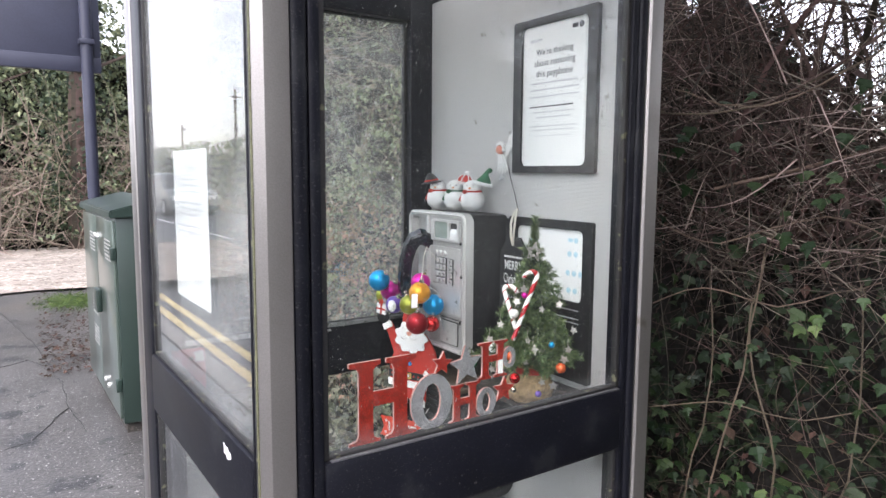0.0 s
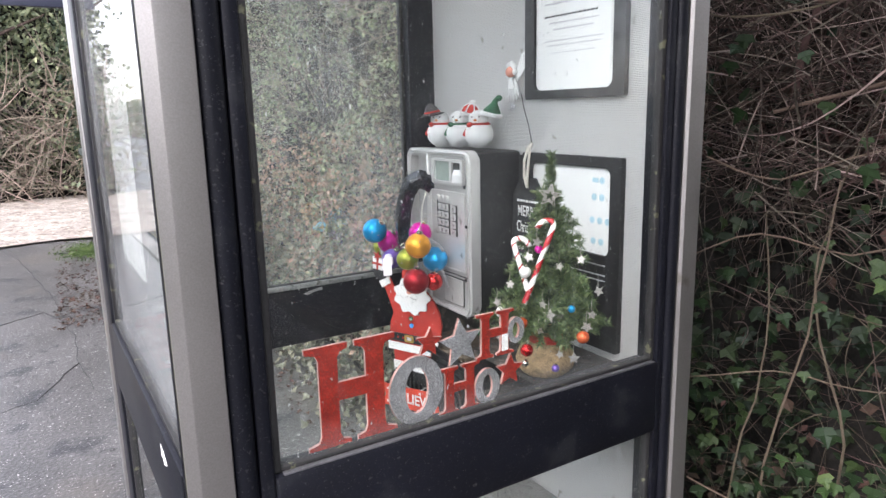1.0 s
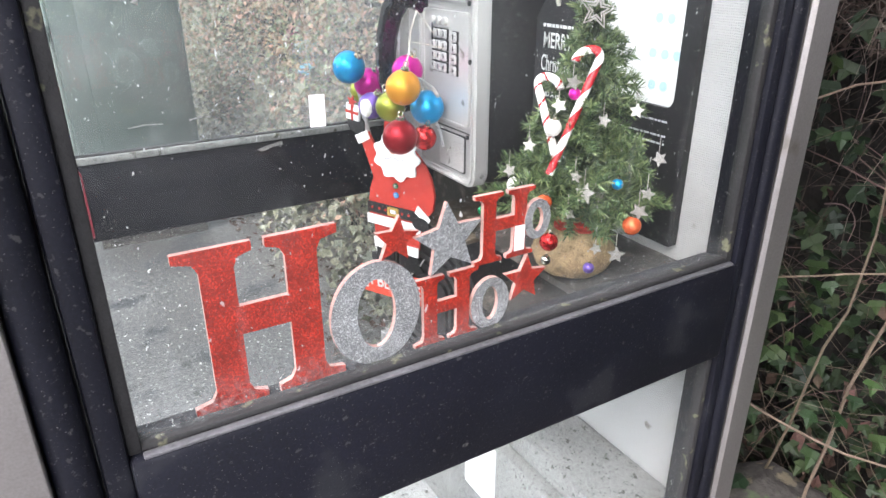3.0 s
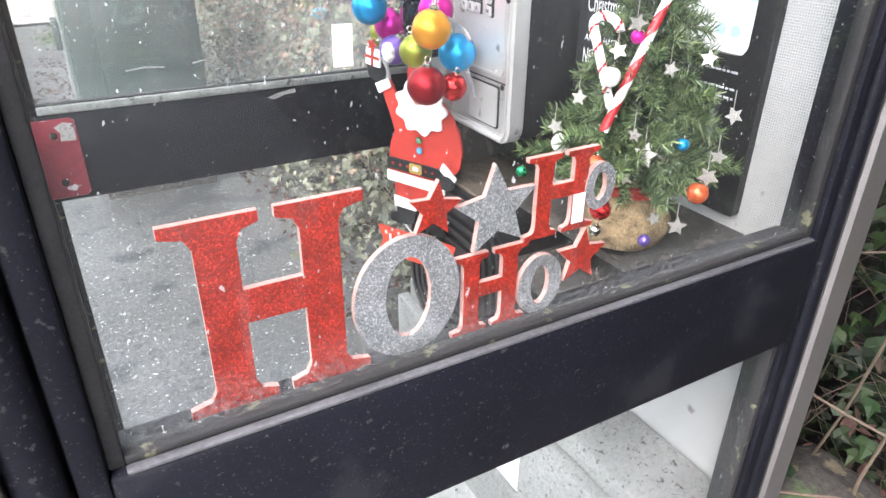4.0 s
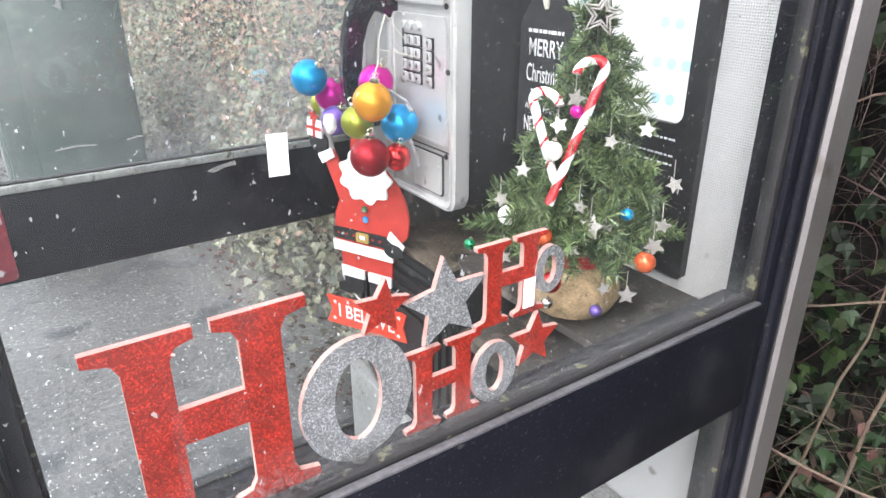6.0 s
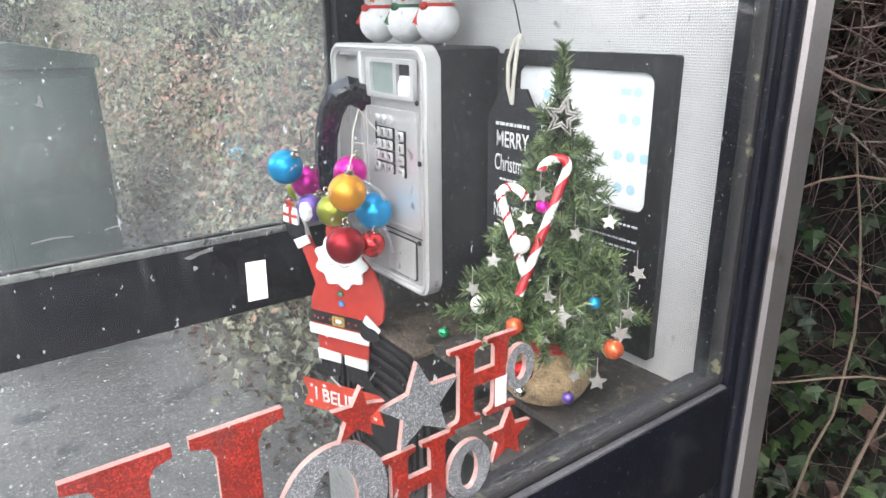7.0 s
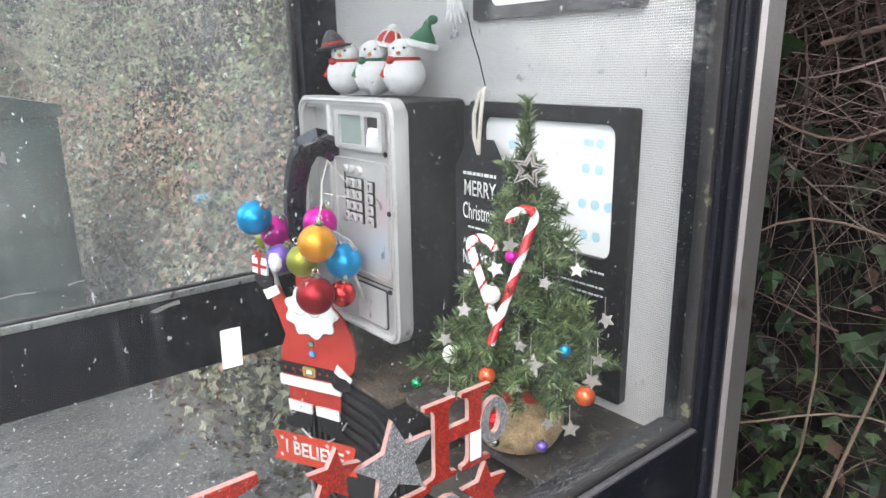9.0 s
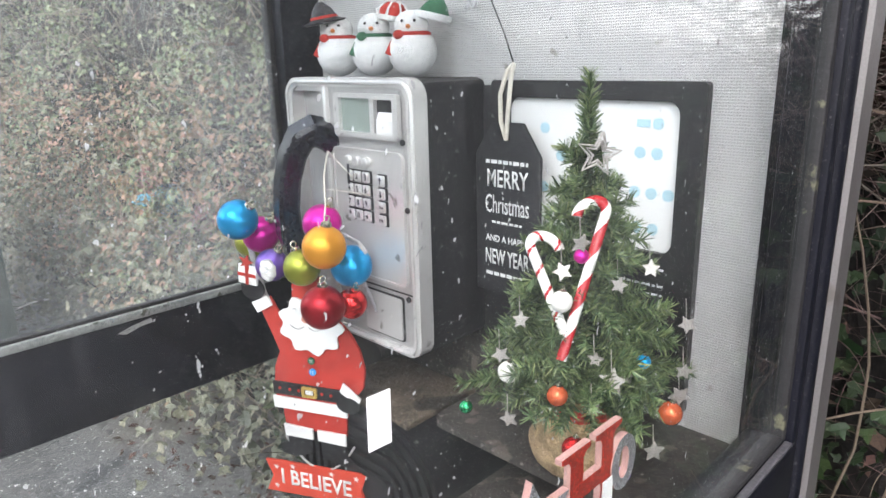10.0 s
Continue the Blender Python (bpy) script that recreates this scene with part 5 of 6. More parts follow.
coloured("santa_ornament", (M_FELT, M_WHITE, M_BLACK, M_GOLD, M_GREEN, M_BLUE, M_SKIN), santa, "red felt Santa cut-out hanging from the payphone cord", "ornament", smooth=0)
banner = thing("hanging_plaque", ST @ Vector((-0.015, 0, 0.61)), "small red wooden plaque hanging below the Santa", "plaque")
bm = bmesh.new()
prism(bm, [(-0.12, 0.608), (0.09, 0.614), (0.078, 0.645), (0.09, 0.68), (-0.118, 0.674), (-0.104, 0.642)], 0.005, ST)
part("board", bm, material("red_painted_wood", (0.6, 0.06, 0.03), 0.55, 0, 0.15, 20, 200), banner)
lettering("lettering", "I BELIEVE", ST @ Vector((-0.014, -0.0004, 0.643)), 0.145, M_CHALK, banner, ST.to_3x3().to_4x4() @ pose(0, 0, 0, 90, 0, 0), height=0.032, bold=0.02)
for sx, sz in ((-0.095, 0.662), (-0.098, 0.622), (0.07, 0.668), (0.068, 0.625), (-0.06, 0.668), (0.02, 0.668)):
    bm = bmesh.new()
    prism(bm, star_shape(0.006, 0.35, 10, sx, sz), 0.0008, ST @ Matrix.Translation((0, -0.0008, 0)))
    part("snowflake", bm, M_CHALK, banner)
bm = bmesh.new()
tube(bm, [ST @ Vector((-0.07 + 0.14 * k / 12, 0.002, 0.672 + 0.03 * (2 * abs(k / 12 - 0.5)) ** 2 * 2)) for k in range(13)], 0.002, None, 6)
part("hanger", bm, M_STEEL_D, banner)


def bauble(c, r, mat, label, tilt=0.0, group="baubles on the payphone"):
    b = thing("bauble", c, label, "bauble", group)
    up = Matrix.Translation(c) @ pose(0, 0, 0, tilt, tilt * 0.6, 0)
    bm = bmesh.new()
    ball(bm, c, r, up, 28)
    part("ball", bm, mat, b, smooth=180)
    part("cap", made(lathe, [(r * 0.24, r * 0.95), (r * 0.26, r * 1.02), (r * 0.24, r * 1.16), (r * 0.1, r * 1.2)], up, 14), M_GOLDCAP, b, "metal cap")
    ring = bmesh.new()
    tube(ring, [up @ Vector((0.16 * r * math.cos(a), 0, 1.32 * r + 0.16 * r * math.sin(a))) for a in np.linspace(0, 6.28, 13)], 0.03 * r, None, 5, False)
    part("ring", ring, M_GOLDCAP, b)
    return b


def shiny(name, colour, rough=0.2, metal=0.75):
    return material(name, colour, rough, metal, 0.08, 12, 300)


M_GOLDCAP = shiny("silver_cap", (0.7, 0.66, 0.55), 0.25, 1.0)
M_B_GOLD, M_B_BLUE, M_B_RED = shiny("amber_bauble", (0.78, 0.33, 0.03), 0.36, 0.6), shiny("blue_bauble", (0.0, 0.3, 0.62), 0.28, 0.6), shiny("matt_red_bauble", (0.33, 0.012, 0.02), 0.38)
M_B_MAG, M_B_OLIVE, M_B_PURPLE = shiny("magenta_bauble", (0.62, 0.01, 0.3), 0.28, 0.6), shiny("olive_bauble", (0.33, 0.35, 0.05), 0.36), shiny("purple_bauble", (0.2, 0.12, 0.45), 0.35)
M_B_ORANGE, M_B_PEARL = shiny("orange_bauble", (0.65, 0.12, 0.04), 0.2, 0.5), material("pearl", (0.75, 0.73, 0.68), 0.3, 0, 0.05)
M_B_GREEN, M_B_SHINE = shiny("green_bauble", (0.02, 0.3, 0.12), 0.2), shiny("shiny_red_bauble", (0.55, 0.02, 0.02), 0.12)
for c, r, m, s, t in (
        ((1.163, 1.811, 1.122), 0.034, M_B_GOLD, "matt amber gold bauble hanging by the payphone", 8),
        ((1.225, 1.828, 1.074), 0.0345, M_B_BLUE, "shiny blue bauble touching the payphone front", -25),
        ((1.156, 1.816, 1.025), 0.035, M_B_RED, "matt dark red bauble over the Santa", 3),
        ((1.161, 2.067, 1.127), 0.036, M_B_BLUE, "shiny blue bauble beside the handset", 40),
        ((1.22, 2.096, 1.083), 0.0345, M_B_MAG, "magenta bauble beside the handset", 30),
        ((1.205, 1.872, 1.142), 0.032, M_B_MAG, "magenta bauble in front of the keypad", 20),
        ((1.178, 1.90, 1.068), 0.031, M_B_OLIVE, "matt olive bauble in the cluster", -15),
        ((1.236, 2.166, 1.054), 0.031, M_B_OLIVE, "matt olive bauble behind the blue one", 10),
        ((1.18, 1.998, 1.052), 0.029, M_B_PURPLE, "matt purple bauble over the raised arm", 25),
        ((1.208, 1.81, 1.018), 0.025, M_B_SHINE, "shiny crinkled red bauble beside the Santa", 12)):
    bauble(c, r, m, s, t)
M_STRING = material("pale_string", (0.6, 0.56, 0.48), 0.8, 0, 0.15, 60, 300)
bm = bmesh.new()
tube(bm, [(1.166, 1.812, 1.155), (1.195, 1.845, 1.18), (1.212, 1.868, 1.22), (1.235, 1.885, 1.255)], 0.0014, None, 6)
tube(bm, [(1.235, 1.885, 1.255), (1.25, 1.845, 1.215), (1.245, 1.82, 1.225)], 0.001, None, 6)
tube(bm, [(1.205, 1.864, 1.2), (1.23, 1.83, 1.195), (1.25, 1.80, 1.19)], 0.001, None, 6)
solo("string", bm, M_STRING, "pale string tying the baubles to the payphone", "string")
bm = bmesh.new()
tube(bm, [(1.18, 1.82, 1.145), (1.2, 1.81, 1.135), (1.228, 1.81, 1.115), (1.232, 1.795, 1.1)], 0.003, 0.004, 6)
tube(bm, [(1.238, 1.815, 1.045), (1.243, 1.805, 1.02), (1.24, 1.79, 1.0)], 0.004, 0.003, 6)
solo("ribbon", bm, M_SILVER, "short silver tinsel ribbon among the baubles", "ribbon")
bm = bmesh.new()
for k in range(7):
    a = 2 * math.pi * k / 7
    ball(bm, None, 0.009, Matrix.Translation((1.152, 1.965 + 0.011 * math.cos(a), 1.056 + 0.011 * math.sin(a))), 10)
ball(bm, None, 0.012, Matrix.Translation((1.151, 1.965, 1.056)), 12)
solo("pompom", bm, M_SNOW, "fluffy white pompom among the baubles", "ornament")


# ---- snowmen on the payphone ----
def snowman(c, turn, hat, scarf, label):
    base = Matrix.Translation(c) @ pose(0, 0, 0, 0, 0, turn) @ Matrix.Scale(0.89, 4)
    body = base @ Matrix.Translation((0, 0, 0.043)) @ Matrix.Diagonal((1, 1, 0.97, 1))
    base = base @ Matrix.Diagonal((1, 1, 0.86, 1))
    at = lambda *p: base @ Matrix.Translation(p)

    def build(layer):
        layer(0, ball, None, 0.045, body, 24)
        layer(0, ball, None, 0.031, at(0, -0.003, 0.103), 20)
        layer(scarf, lathe, [(0.026, 0.079), (0.034, 0.081), (0.035, 0.088), (0.027, 0.092)], base, 22)
        layer(scarf, prism, [(-0.05, 0.044), (-0.03, 0.036), (-0.024, 0.05), (-0.006, 0.084), (-0.028, 0.09), (-0.042, 0.07)], 0.008, at(0.0, -0.042, 0.002) @ pose(0, 0, 0, -14, 4, -6))
        layer(scarf, ball, None, 0.01, at(-0.018, -0.032, 0.084), 10)
        layer(3, lathe, [(0.005, 0), (0.003, 0.008), (0.0006, 0.016)], at(0, -0.032, 0.1) @ pose(0, 0, 0, 90, 0, 0), 10)
        for sx in (-0.011, 0.011):
            layer(4, ball, None, 0.0035, at(sx, -0.029, 0.111), 10)
        if hat == 0:
            layer(4, lathe, [(0.04, 0.12), (0.042, 0.124), (0.027, 0.13), (0.02, 0.15), (0.006, 0.166)], at(0, 0, 0) @ pose(0, 0, 0, 6, -10, 0), 22)
            layer(1, lathe, [(0.0282, 0.1305), (0.0262, 0.1365)], at(0, 0, 0) @ pose(0, 0, 0, 6, -10, 0), 22)
        elif hat == 1:
            h = at(0.004, 0, 0) @ pose(0, 0, 0, 0, 14, 0)
            layer(0, lathe, [(0.03, 0.118), (0.034, 0.12), (0.034, 0.128), (0.03, 0.13)], h, 22)
            for k in range(7):
                tube_pts = [h @ Vector((q * math.cos(k * 0.9), q * math.sin(k * 0.9), zz)) for q, zz in ((0.0295, 0.13), (0.0275, 0.143), (0.018, 0.157), (0.006, 0.162))]
                layer(0, tube, tube_pts, 0.0022, 0.0016, 5)
            layer(1, lathe, [(0.0285, 0.129), (0.026, 0.145), (0.016, 0.157), (0.004, 0.16)], h, 22)
            layer(0, ball, None, 0.011, h @ Matrix.Translation((0, 0, 0.166)), 14)
        else:
            h = at(0.006, 0, 0) @ pose(0, 0, 0, 0, 16, 0)
            layer(0, lathe, [(0.03, 0.116), (0.035, 0.118), (0.035, 0.128), (0.03, 0.131)], h, 22)
            layer(2, lathe, [(0.029, 0.13), (0.021, 0.146), (0.010, 0.162), (0.007, 0.178), (0.003, 0.182)], h, 20)
            layer(2, ball, None, 0.011, h @ Matrix.Translation((0.008, 0, 0.183)), 12)
    return coloured("snowman_figurine", (M_SNOW, M_FELT, M_GREEN, M_ORANGE, M_BLACK), build, label, "figurine", group="snowmen on the payphone")


TOP = 1.3685
snowman((1.352, 1.992, TOP), -55, 0, 1, "white snowman figurine in a black hat and red scarf")
snowman((1.362, 1.905, TOP), -50, 1, 2, "white snowman figurine in a striped red hat and green scarf")
snowman((1.37, 1.82, TOP), -55, 2, 1, "white snowman figurine in a green hat and red scarf")

# ---- slate tag ----
M_SLATE = material("black_slate_board", (0.02, 0.021, 0.023), 0.7, 0, 0.3, 15, 200, 0.15)
tag = thing("slate_tag", (1.405, 1.648, 1.02), "black slate gift tag with white lettering on a rope", "tag")
bm = made(prism, [(-0.064, -0.145), (0.064, -0.145), (0.064, 0.085), (0.03, 0.135), (-0.03, 0.135), (-0.064, 0.085)], 0.006, on_back(1.402, 1.648, 1.163), [oval(0.012, 0.012, 12, 0, 0.112)])
part("board", bm, M_SLATE, tag)
for s, z, w, h in (("MERRY", 1.208, 0.082, 0.028), ("Christmas", 1.166, 0.088, 0.03), ("AND A HAPPY", 1.110, 0.088, 0.011), ("NEW YEAR", 1.078, 0.09, 0.026)):
    lettering("lettering", s, (1.4018, 1.648, z), w, M_CHALK, tag, height=h, bold=0.012 if s != "Christmas" else 0.0)
bars("ornament_line", [(1.648, 1.236, 0.085, 0.008), (1.648, 1.138, 0.06, 0.005), (1.648, 1.050, 0.085, 0.008)], M_CHALK, tag, 1.4018)
for dy in (-0.008, 0.010):
    bm = bmesh.new()
    tube(bm, [(1.4, 1.648, 1.272), (1.396, 1.648 + dy * 0.7, 1.30), (1.398, 1.648 + dy, 1.34), (1.402, 1.643 + dy * 0.5, 1.375), (1.41, 1.641, 1.385)], 0.0035, None, 8)
    part("rope", bm, M_STRING, tag, "twisted pale rope")
bm = bmesh.new()
tube(bm, [(1.41, 1.641, 1.383), (1.422, 1.67, 1.43), (1.43, 1.70, 1.475), (1.436, 1.718, 1.512)], 0.0013, None, 6)
solo("hanging_wire", bm, M_GASKET, "thin dark wire holding the tag to the back panel", "wire")


def petals(n, r0, r1, spread, lean):
    """A fan of pointed felt petals that hang down."""
    out = [(-0.3 * r0, 0.0)]
    for k in range(n):
        a0, a1 = (-spread + 2 * spread * k / n), (-spread + 2 * spread * (k + 1) / n)
        mid = (a0 + a1) / 2
        out += [(r0 * math.sin(a0) + lean * r0, -r0 * math.cos(a0)), (r1 * math.sin(mid) + lean * r1, -r1 * math.cos(mid))]
    return out + [(r0 * math.sin(spread) + lean * r0, -r0 * math.cos(spread)), (0.3 * r0, 0.0)]


def fairy(layer):
    at = lambda x, y, z: on_back(1.425 + x, 1.741 + y, 1.543 + z)
    layer(0, prism, petals(5, 0.036, 0.058, 0.62, 0.05), 0.003, at(0, 0, 0.008))
    layer(0, prism, petals(4, 0.026, 0.042, 0.5, 0.1), 0.003, at(-0.005, 0.003, 0.01))
    layer(0, prism, [(0.0, 0.0), (0.022, 0.02), (0.05, 0.048), (0.052, 0.075), (0.04, 0.082), (0.022, 0.07), (0.006, 0.04)], 0.003, at(0.006, -0.006, -0.004))
    layer(0, prism, [(0.0, 0.0), (-0.02, 0.004), (-0.034, 0.02), (-0.028, 0.036), (-0.01, 0.03)], 0.003, at(0.006, 0.002, 0.0))
    layer(1, ball, None, 0.0145, Matrix.Translation((1.421, 1.744, 1.568)), 16)
    for k, (dy, dz) in enumerate(((0.014, 0.004), (0.011, 0.016), (0.0, 0.02), (-0.011, 0.013), (-0.013, 0.0), (0.013, -0.01))):
        layer(0, ball, None, 0.0085, Matrix.Translation((1.424, 1.744 + dy, 1.568 + dz)), 10)
    for dy, dz in ((-0.006, -0.066), (0.006, -0.07), (0.0, -0.06)):
        layer(2, ball, None, 0.006, Matrix.Translation((1.42, 1.736 + dy, 1.543 + dz)), 10)


coloured("hanging_doll", (M_WHITE, M_SKIN, M_SILVER), fairy, "small white felt fairy doll hung on the back panel", "ornament")

# ---- small tree ----
M_NEEDLE = material("plastic_pine_needles", (0.095, 0.15, 0.062), 0.4, 0, 0.35, 30, 250, 0.1, island=0.75)
M_SACK = material("burlap", (0.36, 0.25, 0.14), 0.95, 0, 0.5, 60, 420, 1.0)
M_WIRE = material("green_wire", (0.03, 0.05, 0.02), 0.7, 0, 0.2)
TX, TY, TZ = 1.265, 1.41, 0.8775
tree = thing("small_christmas_tree", (TX, TY, TZ), "small artificial Christmas tree in a burlap sack on the shelf", "Christmas tree")
bm = bmesh.new()
lathe(bm, [(0.045, 0), (0.062, 0.012), (0.068, 0.035), (0.058, 0.062), (0.034, 0.08), (0.03, 0.086), (0.04, 0.1), (0.034, 0.104), (0.012, 0.09)], Matrix.Translation((TX, TY, TZ)), 28)
for v in bm.verts:
    k = 0.006 * noise.noise(v.co * 40)
    v.co += Vector((v.co.x - TX, v.co.y - TY, 0)).normalized() * k
part("sack", bm, M_SACK, tree, "tan burlap sack", smooth=60)
bm = bmesh.new()
for r in range(3):
    tube(bm, [(TX + 0.036 * math.cos(a), TY + 0.036 * math.sin(a), TZ + 0.079 + 0.006 * r + 0.002 * math.sin(5 * a)) for a in np.linspace(0, 6.28, 25)], 0.004, None, 6, False)
part("tie", bm, material("red_beads", (0.5, 0.03, 0.02), 0.4, 0, 0.4, 200, 900, 0.8), tree, "red beaded tie")
bm = bmesh.new()
tube(bm, [(TX, TY, TZ + 0.08), (TX + 0.01, TY + 0.008, 1.1), (TX + 0.026, TY + 0.018, 1.26), (TX + 0.036, TY + 0.028, 1.375)], 0.006, 0.002, 8)
part("stem", bm, M_WIRE, tree)
starts, ends = [], []
def axis(z):
    k = (z - TZ) / 0.5
    return TX + 0.036 * k, TY + 0.028 * k


for i in range(230):
    h = rng.random() ** 1.3
    z = 0.965 + 0.30 * h
    ax, ay = axis(z)
    a = i * 2.399963
    r = (0.126 * (1 - h) ** 0.8 + 0.022) * rng.uniform(0.6, 1.0)
    zz = z + rng.uniform(-0.03, 0.05) - 0.02 * (1 - h)
    ends.append((min(ax + r * math.cos(a), 1.41), max(ay + r * math.sin(a), 1.262), max(zz, 0.972)))
    starts.append((ax, ay, z))
for e in ((1.15, 1.515, 1.0), (1.165, 1.49, 1.01), (1.18, 1.46, 1.02)):
    starts.append((TX, TY, 0.99))
    ends.append(e)
for e in ((1.30, 1.437, 1.375), (1.298, 1.44, 1.35), (1.303, 1.436, 1.33)):
    starts.append((*axis(1.24), 1.24))
    ends.append(e)
bm = bmesh.new()
nv, nd, nl = [], [], []
for s, e in zip(starts, ends):
    s, e = np.array(s), np.array(e)
    tube(bm, [s, (s + e) / 2 + (0, 0, 0.008), e], 0.0016, 0.0008, 4)
    d = (e - s) / np.linalg.norm(e - s)
    k = int(np.linalg.norm(e - s) / 0.0005)
    t = rng.uniform(0.25, 1.0, k)[:, None]
    p = s + (e - s) * t + np.array((0, 0, 0.032)) * t * (1 - t)
    nv.append(p)
    side_way = rng.normal(0, 1, (k, 3))
    side_way -= d * (side_way @ d)[:, None]
    side_way /= np.linalg.norm(side_way, axis=1)[:, None]
    nd.append(side_way + 0.75 * d)
    nl.append(rng.uniform(0.009, 0.02, k))
part("branch_wires", bm, M_WIRE, tree).name = "branch_wire"
nv, nd, nl = np.concatenate(nv), np.concatenate(nd), np.concatenate(nl)
nd /= np.linalg.norm(nd, axis=1)[:, None]
w = np.cross(nd, rng.normal(0, 1, nd.shape))
w = 0.0011 * w / np.linalg.norm(w, axis=1)[:, None]
v = np.stack([nv - w, nv + w, nv + nd * nl[:, None] + 0.4 * w, nv + nd * nl[:, None] - 0.4 * w], 1).reshape(-1, 3)
heap("needles", v, np.arange(len(v)).reshape(-1, 4), M_NEEDLE, tree)

M_SILVER_STAR = material("pale_silver_star", (0.44, 0.41, 0.38), 0.45, 0.55, 0.15, 60, 400)
bm = bmesh.new()
for r in (0.026, 0.016):
    pts = star_shape(r, 0.42, 10)
    tube(bm, [(1.262 + 0.707 * x, 1.398 - 0.707 * x, 1.286 + z) for x, z in pts + pts[:1]], 0.0019, None, 6)
solo("star_topper", bm, M_SILVER_STAR, "silver wire star on the small tree", "ornament")
FACE = pose(0, 0, 0, 0, 0, -45)
for k, (c, r) in enumerate((((1.211, 1.337, 1.039), 0.019), ((1.269, 1.283, 1.017), 0.015), ((1.25, 1.3, 0.946), 0.015), ((1.321, 1.304, 1.083), 0.013), ((1.313, 1.351, 1.146), 0.013), ((1.24, 1.336, 1.029), 0.012), ((1.214, 1.362, 1.057), 0.011), ((1.172, 1.469, 1.045), 0.013), ((1.204, 1.463, 1.083), 0.013), ((1.196, 1.352, 1.005), 0.012), ((1.289, 1.289, 1.038), 0.012), ((1.229, 1.321, 0.953), 0.011), ((1.262, 1.364, 1.135), 0.012), ((1.215, 1.411, 1.154), 0.014), ((1.222, 1.391, 1.189), 0.014), ((1.165, 1.45, 0.967), 0.013))):
    bm = bmesh.new()
    prism(bm, star_shape(r * 0.88, 0.5, k * 37), 0.003, Matrix.Translation(c) @ FACE @ pose(0, 0, 0, (k * 31) % 40 - 20, 0, (k * 17) % 50 - 25))
    tube(bm, [(c[0], c[1] + 0.002, c[2] + r * 0.6), (c[0] + 0.004, c[1] + 0.006, c[2] + r + 0.018)], 0.0006, None, 4)
    solo("star_ornament", bm, M_SILVER_STAR, "small pale silver star hanging on the tree", "ornament", "stars on the small tree")
for c, r, m, s in (((1.194, 1.397, 1.126), 0.0125, M_B_PEARL, "white pearl ball on the small tree"), ((1.178, 1.461, 1.023), 0.0135, M_B_PEARL, "white pearl ball on a low branch"),
                   ((1.267, 1.292, 0.993), 0.014, M_B_ORANGE, "shiny orange ball on the small tree"), ((1.18, 1.39, 1.015), 0.0125, M_B_ORANGE, "shiny orange ball on a low branch"),
                   ((1.166, 1.356, 0.966), 0.014, M_B_SHINE, "shiny red ball above the burlap sack"), ((1.215, 1.319, 0.926), 0.0085, M_B_PURPLE, "tiny purple ball beside the sack"),
                   ((1.146, 1.504, 0.972), 0.0085, M_B_GREEN, "tiny green ball on the lowest branch"), ((1.268, 1.33, 1.046), 0.0085, M_B_BLUE, "tiny blue ball on the small tree"),
                   ((1.23, 1.396, 1.172), 0.009, M_B_MAG, "tiny magenta ball on the small tree"), ((1.164, 1.358, 0.936), 0.008, M_GOLDCAP, "tiny silver ball above the sack")):
    bauble(c, r, m, s, 6, "balls on the small tree")
M_CANE = material("white_candy_plastic", (0.78, 0.76, 0.72), 0.22, 0, 0.05)
M_CANE_RED = material("red_candy_stripe", (0.42, 0.015, 0.02), 0.22, 0, 0.1)
across = Vector((0.707, -0.707, 0))
for foot, top, r, way, s in (((1.186, 1.39, 1.058), (1.262, 1.386, 1.218), 0.0165, -1, "striped candy cane hung on the small tree"), ((1.198, 1.388, 1.075), (1.203, 1.448, 1.177), 0.0165, 1, "white and red candy cane on the small tree")):
    f, t = Vector(foot), Vector(top)
    up = (t - f).normalized()
    c = t + across * r * way
    pts = [f.lerp(t, k / 66) for k in range(67)] + [c - across * way * r * math.cos(a) + up * r * math.sin(a) for a in np.linspace(0.06, 3.3, 34)]
    bm = bmesh.new()
    tube(bm, pts, 0.0062, 0.0062, 24)
    ob = solo("candy_cane", bm, M_CANE, s, "candy cane", "candy canes on the tree", smooth=60)
    ob.data.materials.append(M_CANE_RED)
    for p in ob.data.polygons:
        if len(p.vertices) == 4:
            ringno, k = divmod(p.index, 24)
            turn = (k - ringno * (1.0 if way < 0 else 1.6)) % 24
            p.material_index = 1 if turn < (13.0 if way < 0 else 4.0) else 0

# ---- nearest stems and leaves of the ivy hedge ----
IVY_MESH = bpy.data.meshes.new("leaf")
IVY_MESH.from_pydata(IVY[0], [], IVY[1])
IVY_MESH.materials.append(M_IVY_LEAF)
for i in range(290):
    yy = rng.uniform(0.55, 1.75)
    zz = rng.uniform(0.25, 1.75) if i % 4 else rng.uniform(0.2, 0.8)
    xx = rng.uniform(1.66, 1.9) + 0.1 * max(zz - 1, 0)
    ob = under(new("leaf", IVY_MESH), near_hedge)
    ob.matrix_world = Matrix.LocRotScale((xx, yy, zz), Euler((radians(rng.uniform(-150, -60)), radians(rng.uniform(-30, 30)), radians(rng.uniform(-120, -40)))), [rng.uniform(0.024, 0.05)] * 3)
